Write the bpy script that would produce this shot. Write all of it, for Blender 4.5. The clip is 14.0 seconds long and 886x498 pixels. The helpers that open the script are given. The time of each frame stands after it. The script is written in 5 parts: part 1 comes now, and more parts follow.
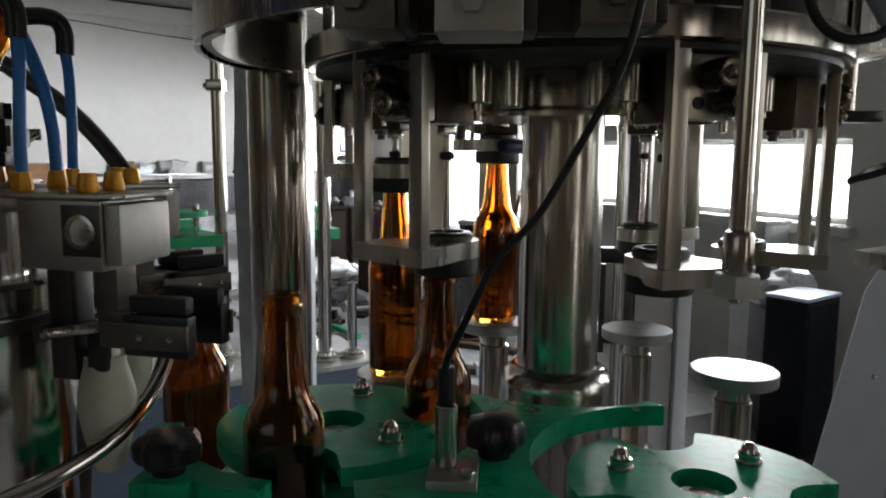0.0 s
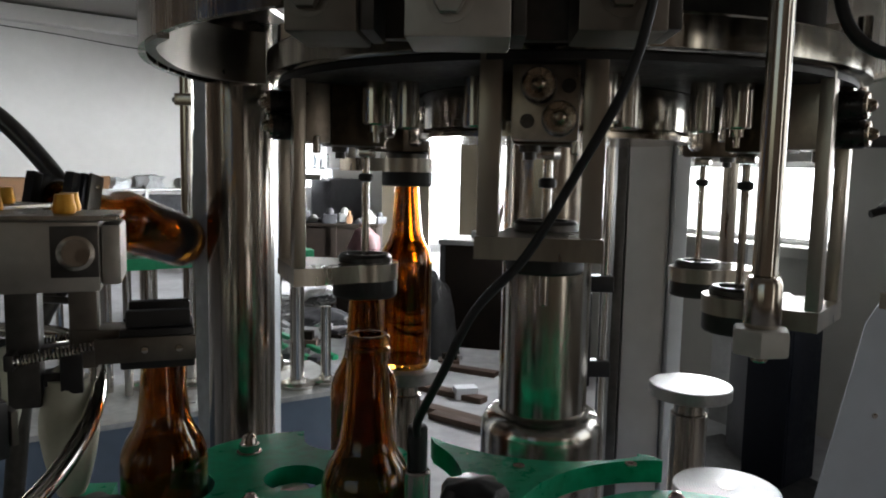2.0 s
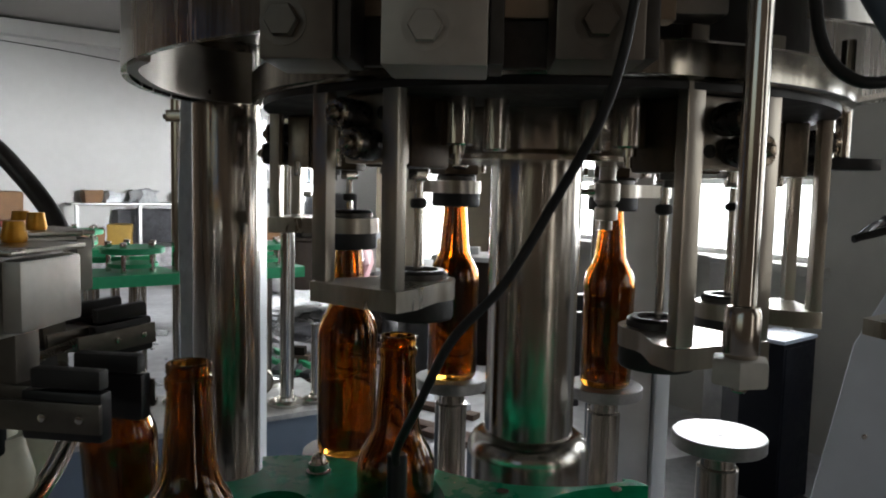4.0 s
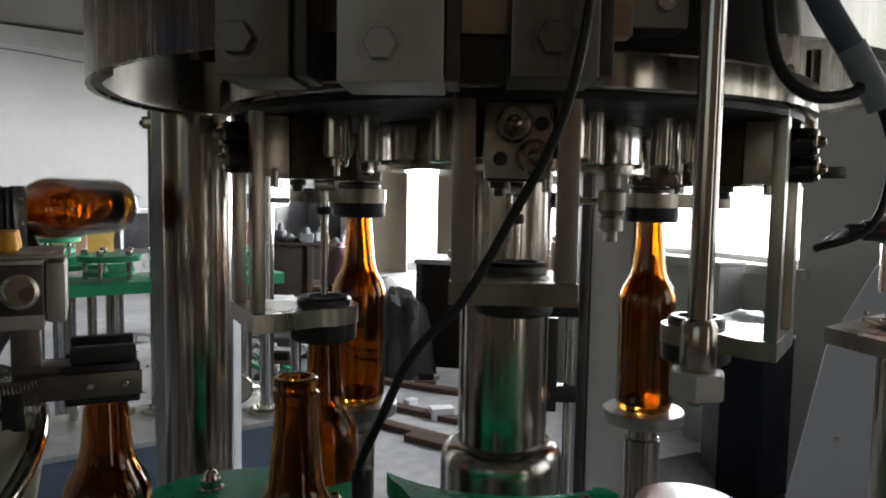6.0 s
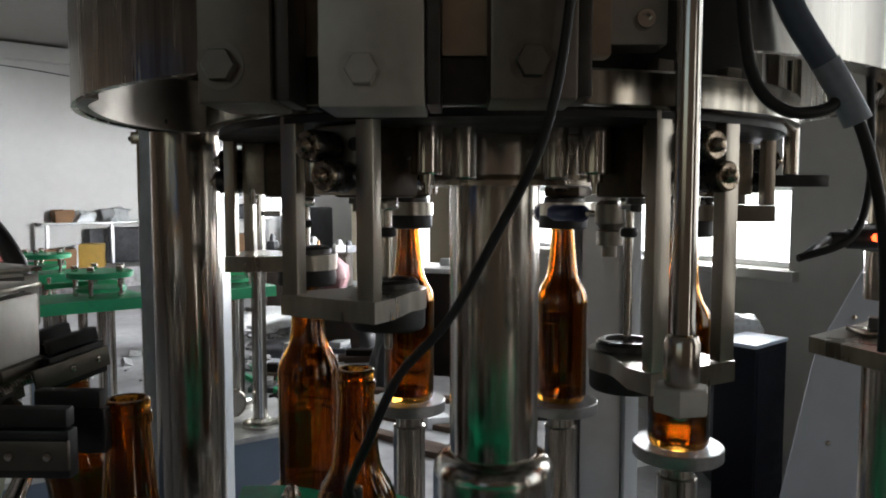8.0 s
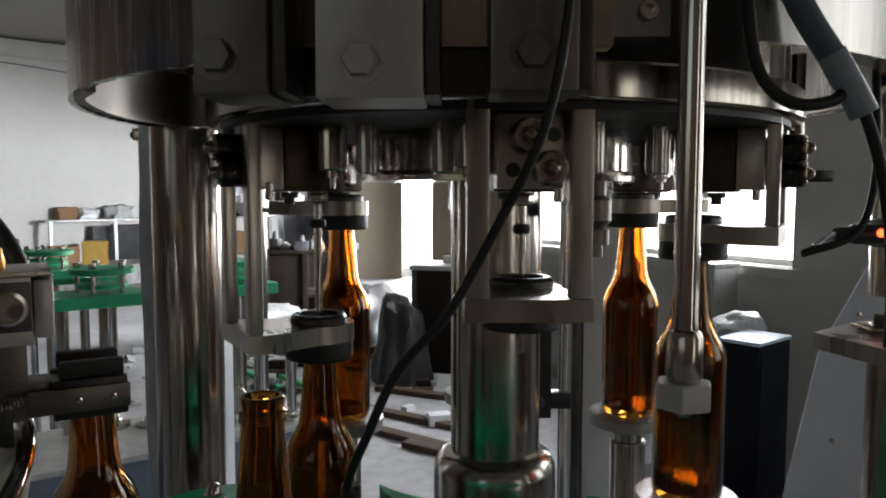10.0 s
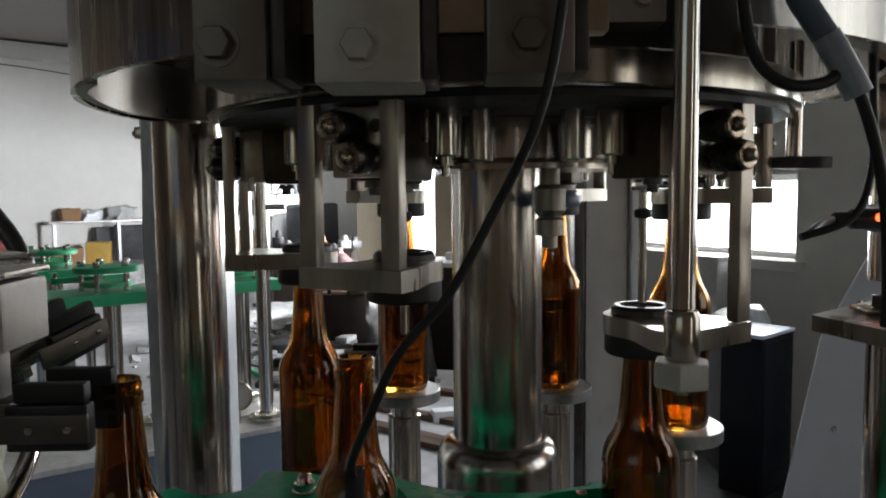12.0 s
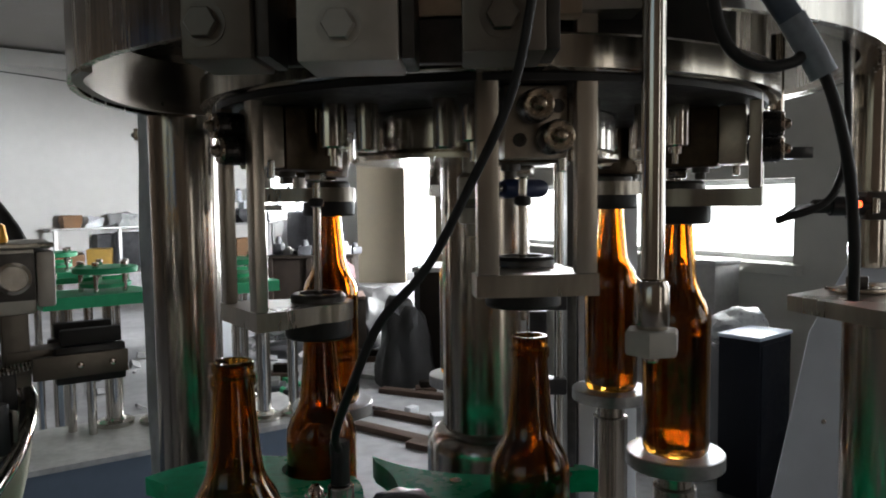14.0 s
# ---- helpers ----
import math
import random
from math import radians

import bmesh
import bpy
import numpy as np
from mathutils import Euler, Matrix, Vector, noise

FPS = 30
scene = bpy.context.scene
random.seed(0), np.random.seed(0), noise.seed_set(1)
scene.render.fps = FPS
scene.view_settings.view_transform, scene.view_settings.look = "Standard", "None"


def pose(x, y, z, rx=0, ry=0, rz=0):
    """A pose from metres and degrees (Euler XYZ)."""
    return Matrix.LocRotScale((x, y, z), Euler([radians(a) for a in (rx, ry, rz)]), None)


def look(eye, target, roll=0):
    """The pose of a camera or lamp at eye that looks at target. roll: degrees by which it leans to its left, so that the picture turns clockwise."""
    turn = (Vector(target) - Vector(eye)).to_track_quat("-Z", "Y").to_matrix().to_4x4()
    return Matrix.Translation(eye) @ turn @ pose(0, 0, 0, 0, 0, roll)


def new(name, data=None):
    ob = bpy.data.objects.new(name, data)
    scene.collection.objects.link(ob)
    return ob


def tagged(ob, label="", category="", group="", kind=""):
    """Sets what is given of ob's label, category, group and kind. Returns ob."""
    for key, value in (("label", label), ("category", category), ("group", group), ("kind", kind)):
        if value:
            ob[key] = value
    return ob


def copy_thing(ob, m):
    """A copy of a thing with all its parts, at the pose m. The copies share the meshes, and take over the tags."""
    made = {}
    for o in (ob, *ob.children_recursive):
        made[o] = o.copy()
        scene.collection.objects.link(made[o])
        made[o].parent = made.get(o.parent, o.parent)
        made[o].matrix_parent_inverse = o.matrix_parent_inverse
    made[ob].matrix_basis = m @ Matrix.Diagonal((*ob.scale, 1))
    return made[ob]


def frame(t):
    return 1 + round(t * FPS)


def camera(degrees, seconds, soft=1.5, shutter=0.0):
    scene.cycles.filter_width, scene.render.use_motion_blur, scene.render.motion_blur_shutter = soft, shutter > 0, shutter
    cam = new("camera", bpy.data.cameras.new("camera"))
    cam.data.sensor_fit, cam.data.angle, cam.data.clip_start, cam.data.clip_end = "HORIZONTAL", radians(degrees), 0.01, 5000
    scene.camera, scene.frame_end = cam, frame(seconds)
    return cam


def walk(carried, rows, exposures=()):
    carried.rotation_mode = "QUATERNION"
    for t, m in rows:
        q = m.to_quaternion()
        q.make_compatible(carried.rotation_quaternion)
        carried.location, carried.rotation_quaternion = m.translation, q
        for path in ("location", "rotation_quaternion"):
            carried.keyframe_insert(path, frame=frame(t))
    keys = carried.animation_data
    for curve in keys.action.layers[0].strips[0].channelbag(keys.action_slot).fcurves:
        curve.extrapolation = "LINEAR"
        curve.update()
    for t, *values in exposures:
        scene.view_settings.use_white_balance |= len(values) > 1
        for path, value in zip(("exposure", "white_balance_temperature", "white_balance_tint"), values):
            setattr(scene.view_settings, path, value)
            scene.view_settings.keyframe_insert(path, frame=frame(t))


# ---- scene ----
cam = camera(61.7, 14.0, soft=1.9, shutter=0.5)
# seconds, x, y, z, yaw, pitch, roll
PATH = [
    (0, -0.0599, -0.8150, 1.1961, 4.901, -7.523, -0.521),
    (0.5, -0.0607, -0.7910, 1.1971, 5.326, -6.896, -1.004),
    (1, -0.0616, -0.7670, 1.1981, 4.720, -6.548, -0.736),
    (1.5, -0.0613, -0.7546, 1.1994, 4.066, -6.159, -1.206),
    (2, -0.0610, -0.7421, 1.2008, 3.461, -6.140, -1.157),
    (2.5, -0.0598, -0.7398, 1.2032, 3.447, -5.969, -1.217),
    (3, -0.0586, -0.7374, 1.2056, 3.423, -5.569, -1.318),
    (5.5, -0.0420, -0.7385, 1.2109, 2.102, -4.804, -1.090),
    (6, -0.0399, -0.7374, 1.2144, 1.851, -4.772, -1.009),
    (6.5, -0.0377, -0.7362, 1.2179, 1.699, -4.430, -0.757),
    (7, -0.0350, -0.7373, 1.2189, 1.391, -4.267, -0.498),
    (7.5, -0.0324, -0.7384, 1.2200, 1.224, -4.304, -0.309),
    (8, -0.0356, -0.7404, 1.2214, 1.228, -4.203, -0.021),
    (8.2, -0.0369, -0.7412, 1.2220, 1.292, -4.191, -0.002),
    (10.5, -0.0330, -0.7343, 1.2173, 1.460, -4.418, -0.059),
    (11, -0.0326, -0.7362, 1.2155, 1.372, -4.425, -0.102),
    (11.5, -0.0323, -0.7381, 1.2137, 1.655, -4.363, 0.065),
    (12, -0.0319, -0.7400, 1.2119, 1.638, -4.550, 0.573),
    (12.5, -0.0304, -0.7397, 1.2085, 1.571, -4.598, 0.667),
    (13, -0.0289, -0.7394, 1.2052, 1.653, -4.876, 0.610),
    (13.5, -0.0244, -0.7472, 1.2001, 1.455, -4.671, 0.659),
    (14, -0.0199, -0.7551, 1.1950, 1.727, -3.955, 0.647),
]
walk(cam, [(t, pose(x, y, z, 90 + pitch, roll, yaw)) for t, x, y, z, yaw, pitch, roll in PATH],
     [(0.0, 0.03), (14.0, 0.03)])

# ---- light ----
world = bpy.data.worlds.new("overcast_sky")
scene.world = world
world.use_nodes = True
wn = world.node_tree.nodes
sky = wn.new("ShaderNodeTexSky")
sky.sky_type = "NISHITA"
sky.sun_disc = False
sky.sun_elevation = radians(40)
sky.sun_rotation = radians(35)
sky.air_density, sky.dust_density = 1.5, 3.0
world.node_tree.links.new(sky.outputs[0], wn["Background"].inputs[0])
wn["Background"].inputs[1].default_value = 0.08
sun_data = bpy.data.lights.new("sun", "SUN")
sun_data.energy, sun_data.angle, sun_data.color = 1.0, radians(12), (1.0, 0.96, 0.9)
sun = new("sun", sun_data)
sun.matrix_world = look((6, 9, 9), (0, 0, 0))


def window_light(name, at, towards, w, h, watts, colour=(0.92, 0.96, 1.0)):
    d = bpy.data.lights.new(name, "AREA")
    d.shape, d.size, d.size_y, d.energy, d.color = "RECTANGLE", w, h, watts, colour
    o = new(name, d)
    o.matrix_world = look(at, towards)
    return o


# ---- materials ----
def mat(name, colour, rough=0.5, metal=0.0, vary=0.15, scale=20.0, bump=0.0, spec=0.5, stretch=(1, 1, 1), fine=6.0, trans=0.0, emit=None, coat=0.0, per_object=0.0, alt=None):
    m = bpy.data.materials.new(name)
    m.use_nodes = True
    n, l = m.node_tree.nodes, m.node_tree.links
    b = n["Principled BSDF"]
    b.inputs["Metallic"].default_value = metal
    b.inputs["Specular IOR Level"].default_value = spec
    b.inputs["Transmission Weight"].default_value = trans
    b.inputs["Coat Weight"].default_value = coat
    tc = n.new("ShaderNodeTexCoord")
    mp = n.new("ShaderNodeMapping")
    mp.inputs["Scale"].default_value = stretch
    l.new(tc.outputs["Object"], mp.inputs[0])
    big = n.new("ShaderNodeTexNoise")
    big.inputs["Scale"].default_value, big.inputs["Detail"].default_value = scale, 5
    small = n.new("ShaderNodeTexNoise")
    small.inputs["Scale"].default_value, small.inputs["Detail"].default_value = scale * fine, 4
    l.new(mp.outputs[0], big.inputs[0])
    l.new(mp.outputs[0], small.inputs[0])
    add = n.new("ShaderNodeMath")
    add.operation = "MULTIPLY_ADD"
    add.inputs[1].default_value = 0.6
    l.new(big.outputs[0], add.inputs[0])
    sm = n.new("ShaderNodeMath")
    sm.operation = "MULTIPLY"
    sm.inputs[1].default_value = 0.4
    l.new(small.outputs[0], sm.inputs[0])
    l.new(sm.outputs[0], add.inputs[2])
    ramp = n.new("ShaderNodeValToRGB")
    lo = [c * (1 - vary * 1.6) for c in colour]
    hi = [min(1, c * (1 + vary)) for c in (alt or colour)]
    ramp.color_ramp.elements[0].position, ramp.color_ramp.elements[0].color = 0.3, (*lo, 1)
    ramp.color_ramp.elements[1].position, ramp.color_ramp.elements[1].color = 0.7, (*hi, 1)
    l.new(add.outputs[0], ramp.inputs[0])
    l.new(ramp.outputs[0], b.inputs["Base Color"])
    rr = n.new("ShaderNodeMapRange")
    rr.inputs[1].default_value, rr.inputs[2].default_value = 0.3, 0.7
    rr.inputs[3].default_value, rr.inputs[4].default_value = rough * 0.75, min(1, rough * 1.3)
    l.new(add.outputs[0], rr.inputs[0])
    l.new(rr.outputs[0], b.inputs["Roughness"])
    if bump:
        bp = n.new("ShaderNodeBump")
        bp.inputs["Strength"].default_value, bp.inputs["Distance"].default_value = bump, 0.002
        l.new(small.outputs[0], bp.inputs["Height"])
        l.new(bp.outputs[0], b.inputs["Normal"])
    if emit:
        b.inputs["Emission Color"].default_value = (*emit[:3], 1)
        b.inputs["Emission Strength"].default_value = emit[3]
    return m


STEEL = mat("brushed_steel", (0.54, 0.49, 0.43), 0.20, 1.0, 0.10, 14, 0.008, stretch=(1, 1, 0.15))
COLUMN = mat("ground_column_steel", (0.52, 0.485, 0.435), 0.18, 1.0, 0.14, 10, 0.006, stretch=(1.6, 1.6, 0.08))
POLISHED = mat("polished_steel", (0.60, 0.565, 0.515), 0.13, 1.0, 0.08, 12, 0.008, stretch=(1, 1, 0.15))
TURNED = mat("turned_steel", (0.58, 0.555, 0.51), 0.20, 1.0, 0.10, 30, 0.04, stretch=(1, 1, 6))
PLATE = mat("milled_steel_plate", (0.40, 0.37, 0.32), 0.30, 1.0, 0.22, 22, 0.08, stretch=(1, 1, 0.2))
CAST = mat("dull_steel_block", (0.36, 0.33, 0.29), 0.42, 1.0, 0.16, 12, 0.10)
DARKSTEEL = mat("dark_oiled_steel", (0.10, 0.095, 0.09), 0.38, 0.8, 0.25, 18, 0.10)
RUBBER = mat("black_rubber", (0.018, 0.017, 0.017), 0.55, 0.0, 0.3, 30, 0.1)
BLACKPL = mat("black_plastic", (0.016, 0.016, 0.018), 0.35, 0.0, 0.3, 20, 0.05)
CABLE = mat("black_cable_sheath", (0.012, 0.012, 0.012), 0.5, 0.0, 0.3, 30)
GREEN = mat("green_polyethylene", (0.006, 0.40, 0.18), 0.30, 0.0, 0.25, 14, 0.12, alt=(0.012, 0.46, 0.24), spec=0.22)
GREENFAR = mat("green_plastic_guide", (0.02, 0.38, 0.16), 0.4, 0.0, 0.15, 10)
WHITEPL = mat("cream_white_plastic", (0.62, 0.62, 0.50), 0.45, 0.0, 0.10, 16, 0.04)
NYLON = mat("white_nylon", (0.62, 0.60, 0.54), 0.5, 0.0, 0.10, 30, 0.05)
BRASS = mat("yellow_brass", (0.78, 0.38, 0.04), 0.36, 0.45, 0.12, 40)
BLUEHOSE = mat("blue_air_hose", (0.03, 0.22, 0.62), 0.35, 0.0, 0.12, 30)
NAVY = mat("navy_plastic", (0.015, 0.03, 0.11), 0.4, 0.0, 0.15, 30)
GREYHOSE = mat("grey_blue_sleeve", (0.10, 0.13, 0.17), 0.45, 0.0, 0.15, 30)
BLUEGREY = mat("blue_grey_painted_sheet", (0.13, 0.17, 0.23), 0.5, 0.0, 0.12, 4, 0.04)
DECK = mat("worn_steel_deck", (0.58, 0.58, 0.57), 0.42, 0.4, 0.25, 9, 0.1)
CONCRETE = mat("dusty_concrete", (0.36, 0.36, 0.37), 0.75, 0.0, 0.22, 2.2, 0.35, alt=(0.40, 0.40, 0.41))
PLASTER = mat("white_plaster", (0.58, 0.57, 0.55), 0.85, 0.0, 0.05, 1.2, 0.15)
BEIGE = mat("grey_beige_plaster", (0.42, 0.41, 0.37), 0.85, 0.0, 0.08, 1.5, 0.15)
# Darker copy of the beige plaster; the door wall's shade is in the colour.
BEIGESHADE = mat("shaded_beige_plaster", (0.19, 0.16, 0.115), 0.85, 0.0, 0.10, 1.5, 0.15)
# Dark brown for unseen walls only, to dim reflections and front light.
DIMWALL = mat("dim_unseen_wall", (0.17, 0.125, 0.09), 0.85, 0.0, 0.10, 1.5, 0.15)
ROOF = mat("grey_roof_sheet", (0.24, 0.225, 0.21), 0.7, 0.0, 0.1, 1.0, 0.1)
WOOD = mat("raw_timber", (0.085, 0.052, 0.036), 0.75, 0.0, 0.25, 6, 0.2, stretch=(1, 8, 8))
CARD = mat("brown_cardboard", (0.22, 0.12, 0.06), 0.8, 0.0, 0.15, 6, 0.1)
YELLOWBOX = mat("yellow_printed_carton", (0.34, 0.21, 0.04), 0.7, 0.0, 0.15, 12)
REDBOX = mat("dull_red_sheet", (0.28, 0.08, 0.07), 0.6, 0.0, 0.2, 8)
DARKJUNK = mat("dark_machine_paint", (0.05, 0.05, 0.055), 0.5, 0.2, 0.4, 6, 0.2)
WHITEPAPER = mat("white_card", (0.72, 0.74, 0.76), 0.7, 0.0, 0.08, 6)
WINFRAME = mat("white_window_frame", (0.75, 0.76, 0.76), 0.5, 0.0, 0.06, 6)
REDLED = mat("red_indicator", (0.5, 0.02, 0.01), 0.4, 0.0, 0.1, 20, emit=(1.0, 0.08, 0.02, 6.0))
DAYLIGHT = mat("bright_overcast_distance", (0.8, 0.8, 0.8), 1.0, 0.0, 0.02, 0.5, emit=(0.93, 0.97, 1.0, 2.6))


def glass(name, colour, rough=0.02):
    m = bpy.data.materials.new(name)
    m.use_nodes = True
    n, l = m.node_tree.nodes, m.node_tree.links
    b = n["Principled BSDF"]
    b.inputs["Transmission Weight"].default_value = 1.0
    b.inputs["IOR"].default_value = 1.5
    tc = n.new("ShaderNodeTexCoord")
    no = n.new("ShaderNodeTexNoise")
    no.inputs["Scale"].default_value = 18
    l.new(tc.outputs["Object"], no.inputs[0])
    rp = n.new("ShaderNodeValToRGB")
    rp.color_ramp.elements[0].position, rp.color_ramp.elements[0].color = 0.35, (*[c * 0.93 for c in colour], 1)
    rp.color_ramp.elements[1].position, rp.color_ramp.elements[1].color = 0.65, (*colour, 1)
    l.new(no.outputs[0], rp.inputs[0])
    l.new(rp.outputs[0], b.inputs["Base Color"])
    bp = n.new("ShaderNodeBump")
    bp.inputs["Strength"].default_value, bp.inputs["Distance"].default_value = 0.25, 0.002
    l.new(no.outputs[0], bp.inputs["Height"])
    l.new(bp.outputs[0], b.inputs["Normal"])
    b.inputs["Roughness"].default_value = rough
    return m


AMBER = glass("amber_bottle_glass", (0.435, 0.184, 0.022))


# ---- mesh tools ----
def finish(bm, sharp=32):
    bmesh.ops.recalc_face_normals(bm, faces=bm.faces)
    for f_ in bm.faces:
        f_.smooth = True
    for e in bm.edges:
        if len(e.link_faces) == 2 and e.calc_face_angle(0) > radians(sharp):
            e.smooth = False
    return bm


def part(name, bm, material, parent=None, label="", m=None):
    me = bpy.data.meshes.new(name)
    finish(bm).to_mesh(me)
    bm.free()
    me.materials.append(material)
    o = new(name, me)
    if parent is not None:
        o.parent = parent
    if m is not None:
        o.matrix_basis = m
    if label:
        o["label"] = label
    return o


def box(x0, y0, z0, x1, y1, z1, bevel=0.0015, bm=None, m=None):
    bm = bm or bmesh.new()
    r = bmesh.ops.create_cube(bm, size=1, matrix=(m or Matrix()) @ Matrix.Translation(((x0 + x1) / 2, (y0 + y1) / 2, (z0 + z1) / 2)) @ Matrix.Diagonal((abs(x1 - x0), abs(y1 - y0), abs(z1 - z0), 1)))
    if bevel:
        edges = {e for v in r["verts"] for e in v.link_edges}
        bmesh.ops.bevel(bm, geom=list(edges), offset=bevel, segments=2, affect="EDGES", profile=0.6)
    return bm


def lathe(profile, n=40, bm=None, m=None, closed=False):
    """A turned body about z from (radius, height) pairs."""
    bm = bm or bmesh.new()
    m = m or Matrix()
    rings = []
    for r, z in profile:
        if r < 1e-6:
            rings.append([bm.verts.new(m @ Vector((0, 0, z)))])
        else:
            rings.append([bm.verts.new(m @ Vector((r * math.cos(2 * math.pi * i / n), r * math.sin(2 * math.pi * i / n), z))) for i in range(n)])
    pairs = list(zip(rings, rings[1:])) + ([(rings[-1], rings[0])] if closed else [])
    for a, b in pairs:
        for i in range(n):
            j = (i + 1) % n
            if len(a) == 1 and len(b) == 1:
                continue
            if len(a) == 1:
                bm.faces.new((a[0], b[i], b[j]))
            elif len(b) == 1:
                bm.faces.new((a[i], a[j], b[0]))
            else:
                bm.faces.new((a[i], a[j], b[j], b[i]))
    return bm


def rod(r, z0, z1, n=24, c=0.001, bm=None, m=None):
    c = min(c, r * 0.4)
    return lathe([(0, z0), (r - c, z0), (r, z0 + c), (r, z1 - c), (r - c, z1), (0, z1)], n, bm, m)


def slab(outline, z0, z1, holes=(), bevel=0.001, bm=None):
    """A flat plate of that outline (list of x, y), with round holes (x, y, r)."""
    bm = bm or bmesh.new()
    loops = [list(outline)]
    for hx, hy, hr in holes:
        loops.append([(hx + hr * math.cos(-2 * math.pi * i / 28), hy + hr * math.sin(-2 * math.pi * i / 28)) for i in range(28)])
    edges = []
    for lp in loops:
        vs = [bm.verts.new((x, y, z0)) for x, y in lp]
        edges += [bm.edges.new((vs[i], vs[(i + 1) % len(vs)])) for i in range(len(vs))]
    bmesh.ops.triangle_fill(bm, use_beauty=True, use_dissolve=False, edges=edges)
    faces = list(bm.faces)
    ex = bmesh.ops.extrude_face_region(bm, geom=faces)
    bmesh.ops.translate(bm, vec=(0, 0, z1 - z0), verts=[g for g in ex["geom"] if isinstance(g, bmesh.types.BMVert)])
    return bm


def sweep(points, r, n=12, bm=None, closed=False, smooth=6):
    """A round tube through the points."""
    bm = bm or bmesh.new()
    P = [Vector(p) for p in points]
    if smooth and len(P) > 2:
        Q = []
        for i in range(len(P) - (0 if closed else 1)):
            if closed:
                a, b, c, d = (P[(i + k) % len(P)] for k in (-1, 0, 1, 2))
            else:
                a, b, c, d = P[max(i - 1, 0)], P[i], P[i + 1], P[min(i + 2, len(P) - 1)]
            for s in range(smooth):
                t = s / smooth
                Q.append(0.5 * (2 * b + (c - a) * t + (2 * a - 5 * b + 4 * c - d) * t * t + (3 * b - a - 3 * c + d) * t ** 3))
        P = Q if closed else Q + [P[-1]]
    rings = []
    up = Vector((0.13, 0.31, 0.94)).normalized()
    for i, p in enumerate(P):
        if closed:
            d = (P[(i + 1) % len(P)] - P[i - 1]).normalized()
        else:
            d = (P[min(i + 1, len(P) - 1)] - P[max(i - 1, 0)]).normalized()
        side = d.cross(up)
        if side.length < 1e-3:
            side = d.cross(Vector((1, 0, 0)))
        side.normalize()
        up = side.cross(d).normalized()
        rings.append([bm.verts.new(p + r * (side * math.cos(2 * math.pi * k / n) + up * math.sin(2 * math.pi * k / n))) for k in range(n)])
    for a, b in list(zip(rings, rings[1:])) + ([(rings[-1], rings[0])] if closed else []):
        for k in range(n):
            bm.faces.new((a[k], a[(k + 1) % n], b[(k + 1) % n], b[k]))
    if not closed:
        bm.faces.new(rings[0][::-1])
        bm.faces.new(rings[-1])
    return bm


def arc_wall(r0, r1, z0, z1, a0, a1, n=48, bm=None):
    """A curved wall about z between angles in degrees (counter-clockwise from +x)."""
    bm = bm or bmesh.new()
    secs = []
    for i in range(n + 1):
        a = radians(a0 + (a1 - a0) * i / n)
        c, s = math.cos(a), math.sin(a)
        secs.append([bm.verts.new((r * c, r * s, z)) for r, z in ((r0, z0), (r1, z0), (r1, z1), (r0, z1))])
    for a, b in zip(secs, secs[1:]):
        for k in range(4):
            bm.faces.new((a[k], a[(k + 1) % 4], b[(k + 1) % 4], b[k]))
    bm.faces.new(secs[0][::-1])
    bm.faces.new(secs[-1])
    return bm


def empty(name, m=None):
    o = new(name)
    o.empty_display_size = 0.05
    if m is not None:
        o.matrix_basis = m
    return o


def hexnut(r, z0, z1, bm=None, m=None):
    return lathe([(0, z0), (r * 0.93, z0), (r, z0 + r * 0.1), (r, z1 - r * 0.1), (r * 0.93, z1), (0, z1)], 6, bm, m)


TO_Y = Matrix.Rotation(radians(90), 4, "X")      # z axis turned to -y
TO_X = Matrix.Rotation(radians(90), 4, "Y")      # z axis turned to +x
H = 0.95                                         # height of the filler's base flange

# ---- the hall ----
def wall(name, p, q, z0, z1, thick, material, openings=()):
    """A wall from p to q, with openings (from, to, bottom, top) along it."""
    d = Vector((q[0] - p[0], q[1] - p[1], 0))
    L = d.length
    root = empty(name, Matrix.Translation((p[0], p[1], 0)) @ Matrix.Rotation(math.atan2(d.y, d.x), 4, "Z"))
    bm = bmesh.new()
    spans = {}
    for a, b, lo, hi in openings:
        spans.setdefault((a, b), []).append((lo, hi))
    at = 0.0
    for (a, b), gaps in sorted(spans.items()):
        if a > at:
            box(at, 0, z0, a, thick, z1, 0, bm)
        foot = z0
        for lo, hi in sorted(gaps):
            if lo > foot:
                box(a, 0, foot, b, thick, lo, 0, bm)
            foot = hi
        if foot < z1:
            box(a, 0, foot, b, thick, z1, 0, bm)
        at = b
    if at < L:
        box(at, 0, z0, L, thick, z1, 0, bm)
    part("wall_surface", bm, material, root)
    return tagged(root, kind="structure")


def setting(name, bm, material, label=""):
    return tagged(part(name, bm, material), label, kind="structure")


setting("floor", box(-9.3, -4.3, -0.2, 3.2, 13.5, 0.0, 0), CONCRETE, "dusty grey concrete workshop floor")
setting("ceiling", box(-9.3, -4.3, 3.25, 3.2, 13.5, 3.4, 0), ROOF, "dark grey workshop ceiling")
wall("wall_north", (0.077, 4.853), (2.9, 0.621), 0, 3.25, 0.24, BEIGE, [(0.35, 2.35, 0.87, 1.27), (0.35, 2.35, 1.42, 2.35), (2.35, 2.56, 0.87, 1.27), (3.35, 4.85, 0.90, 2.35)])
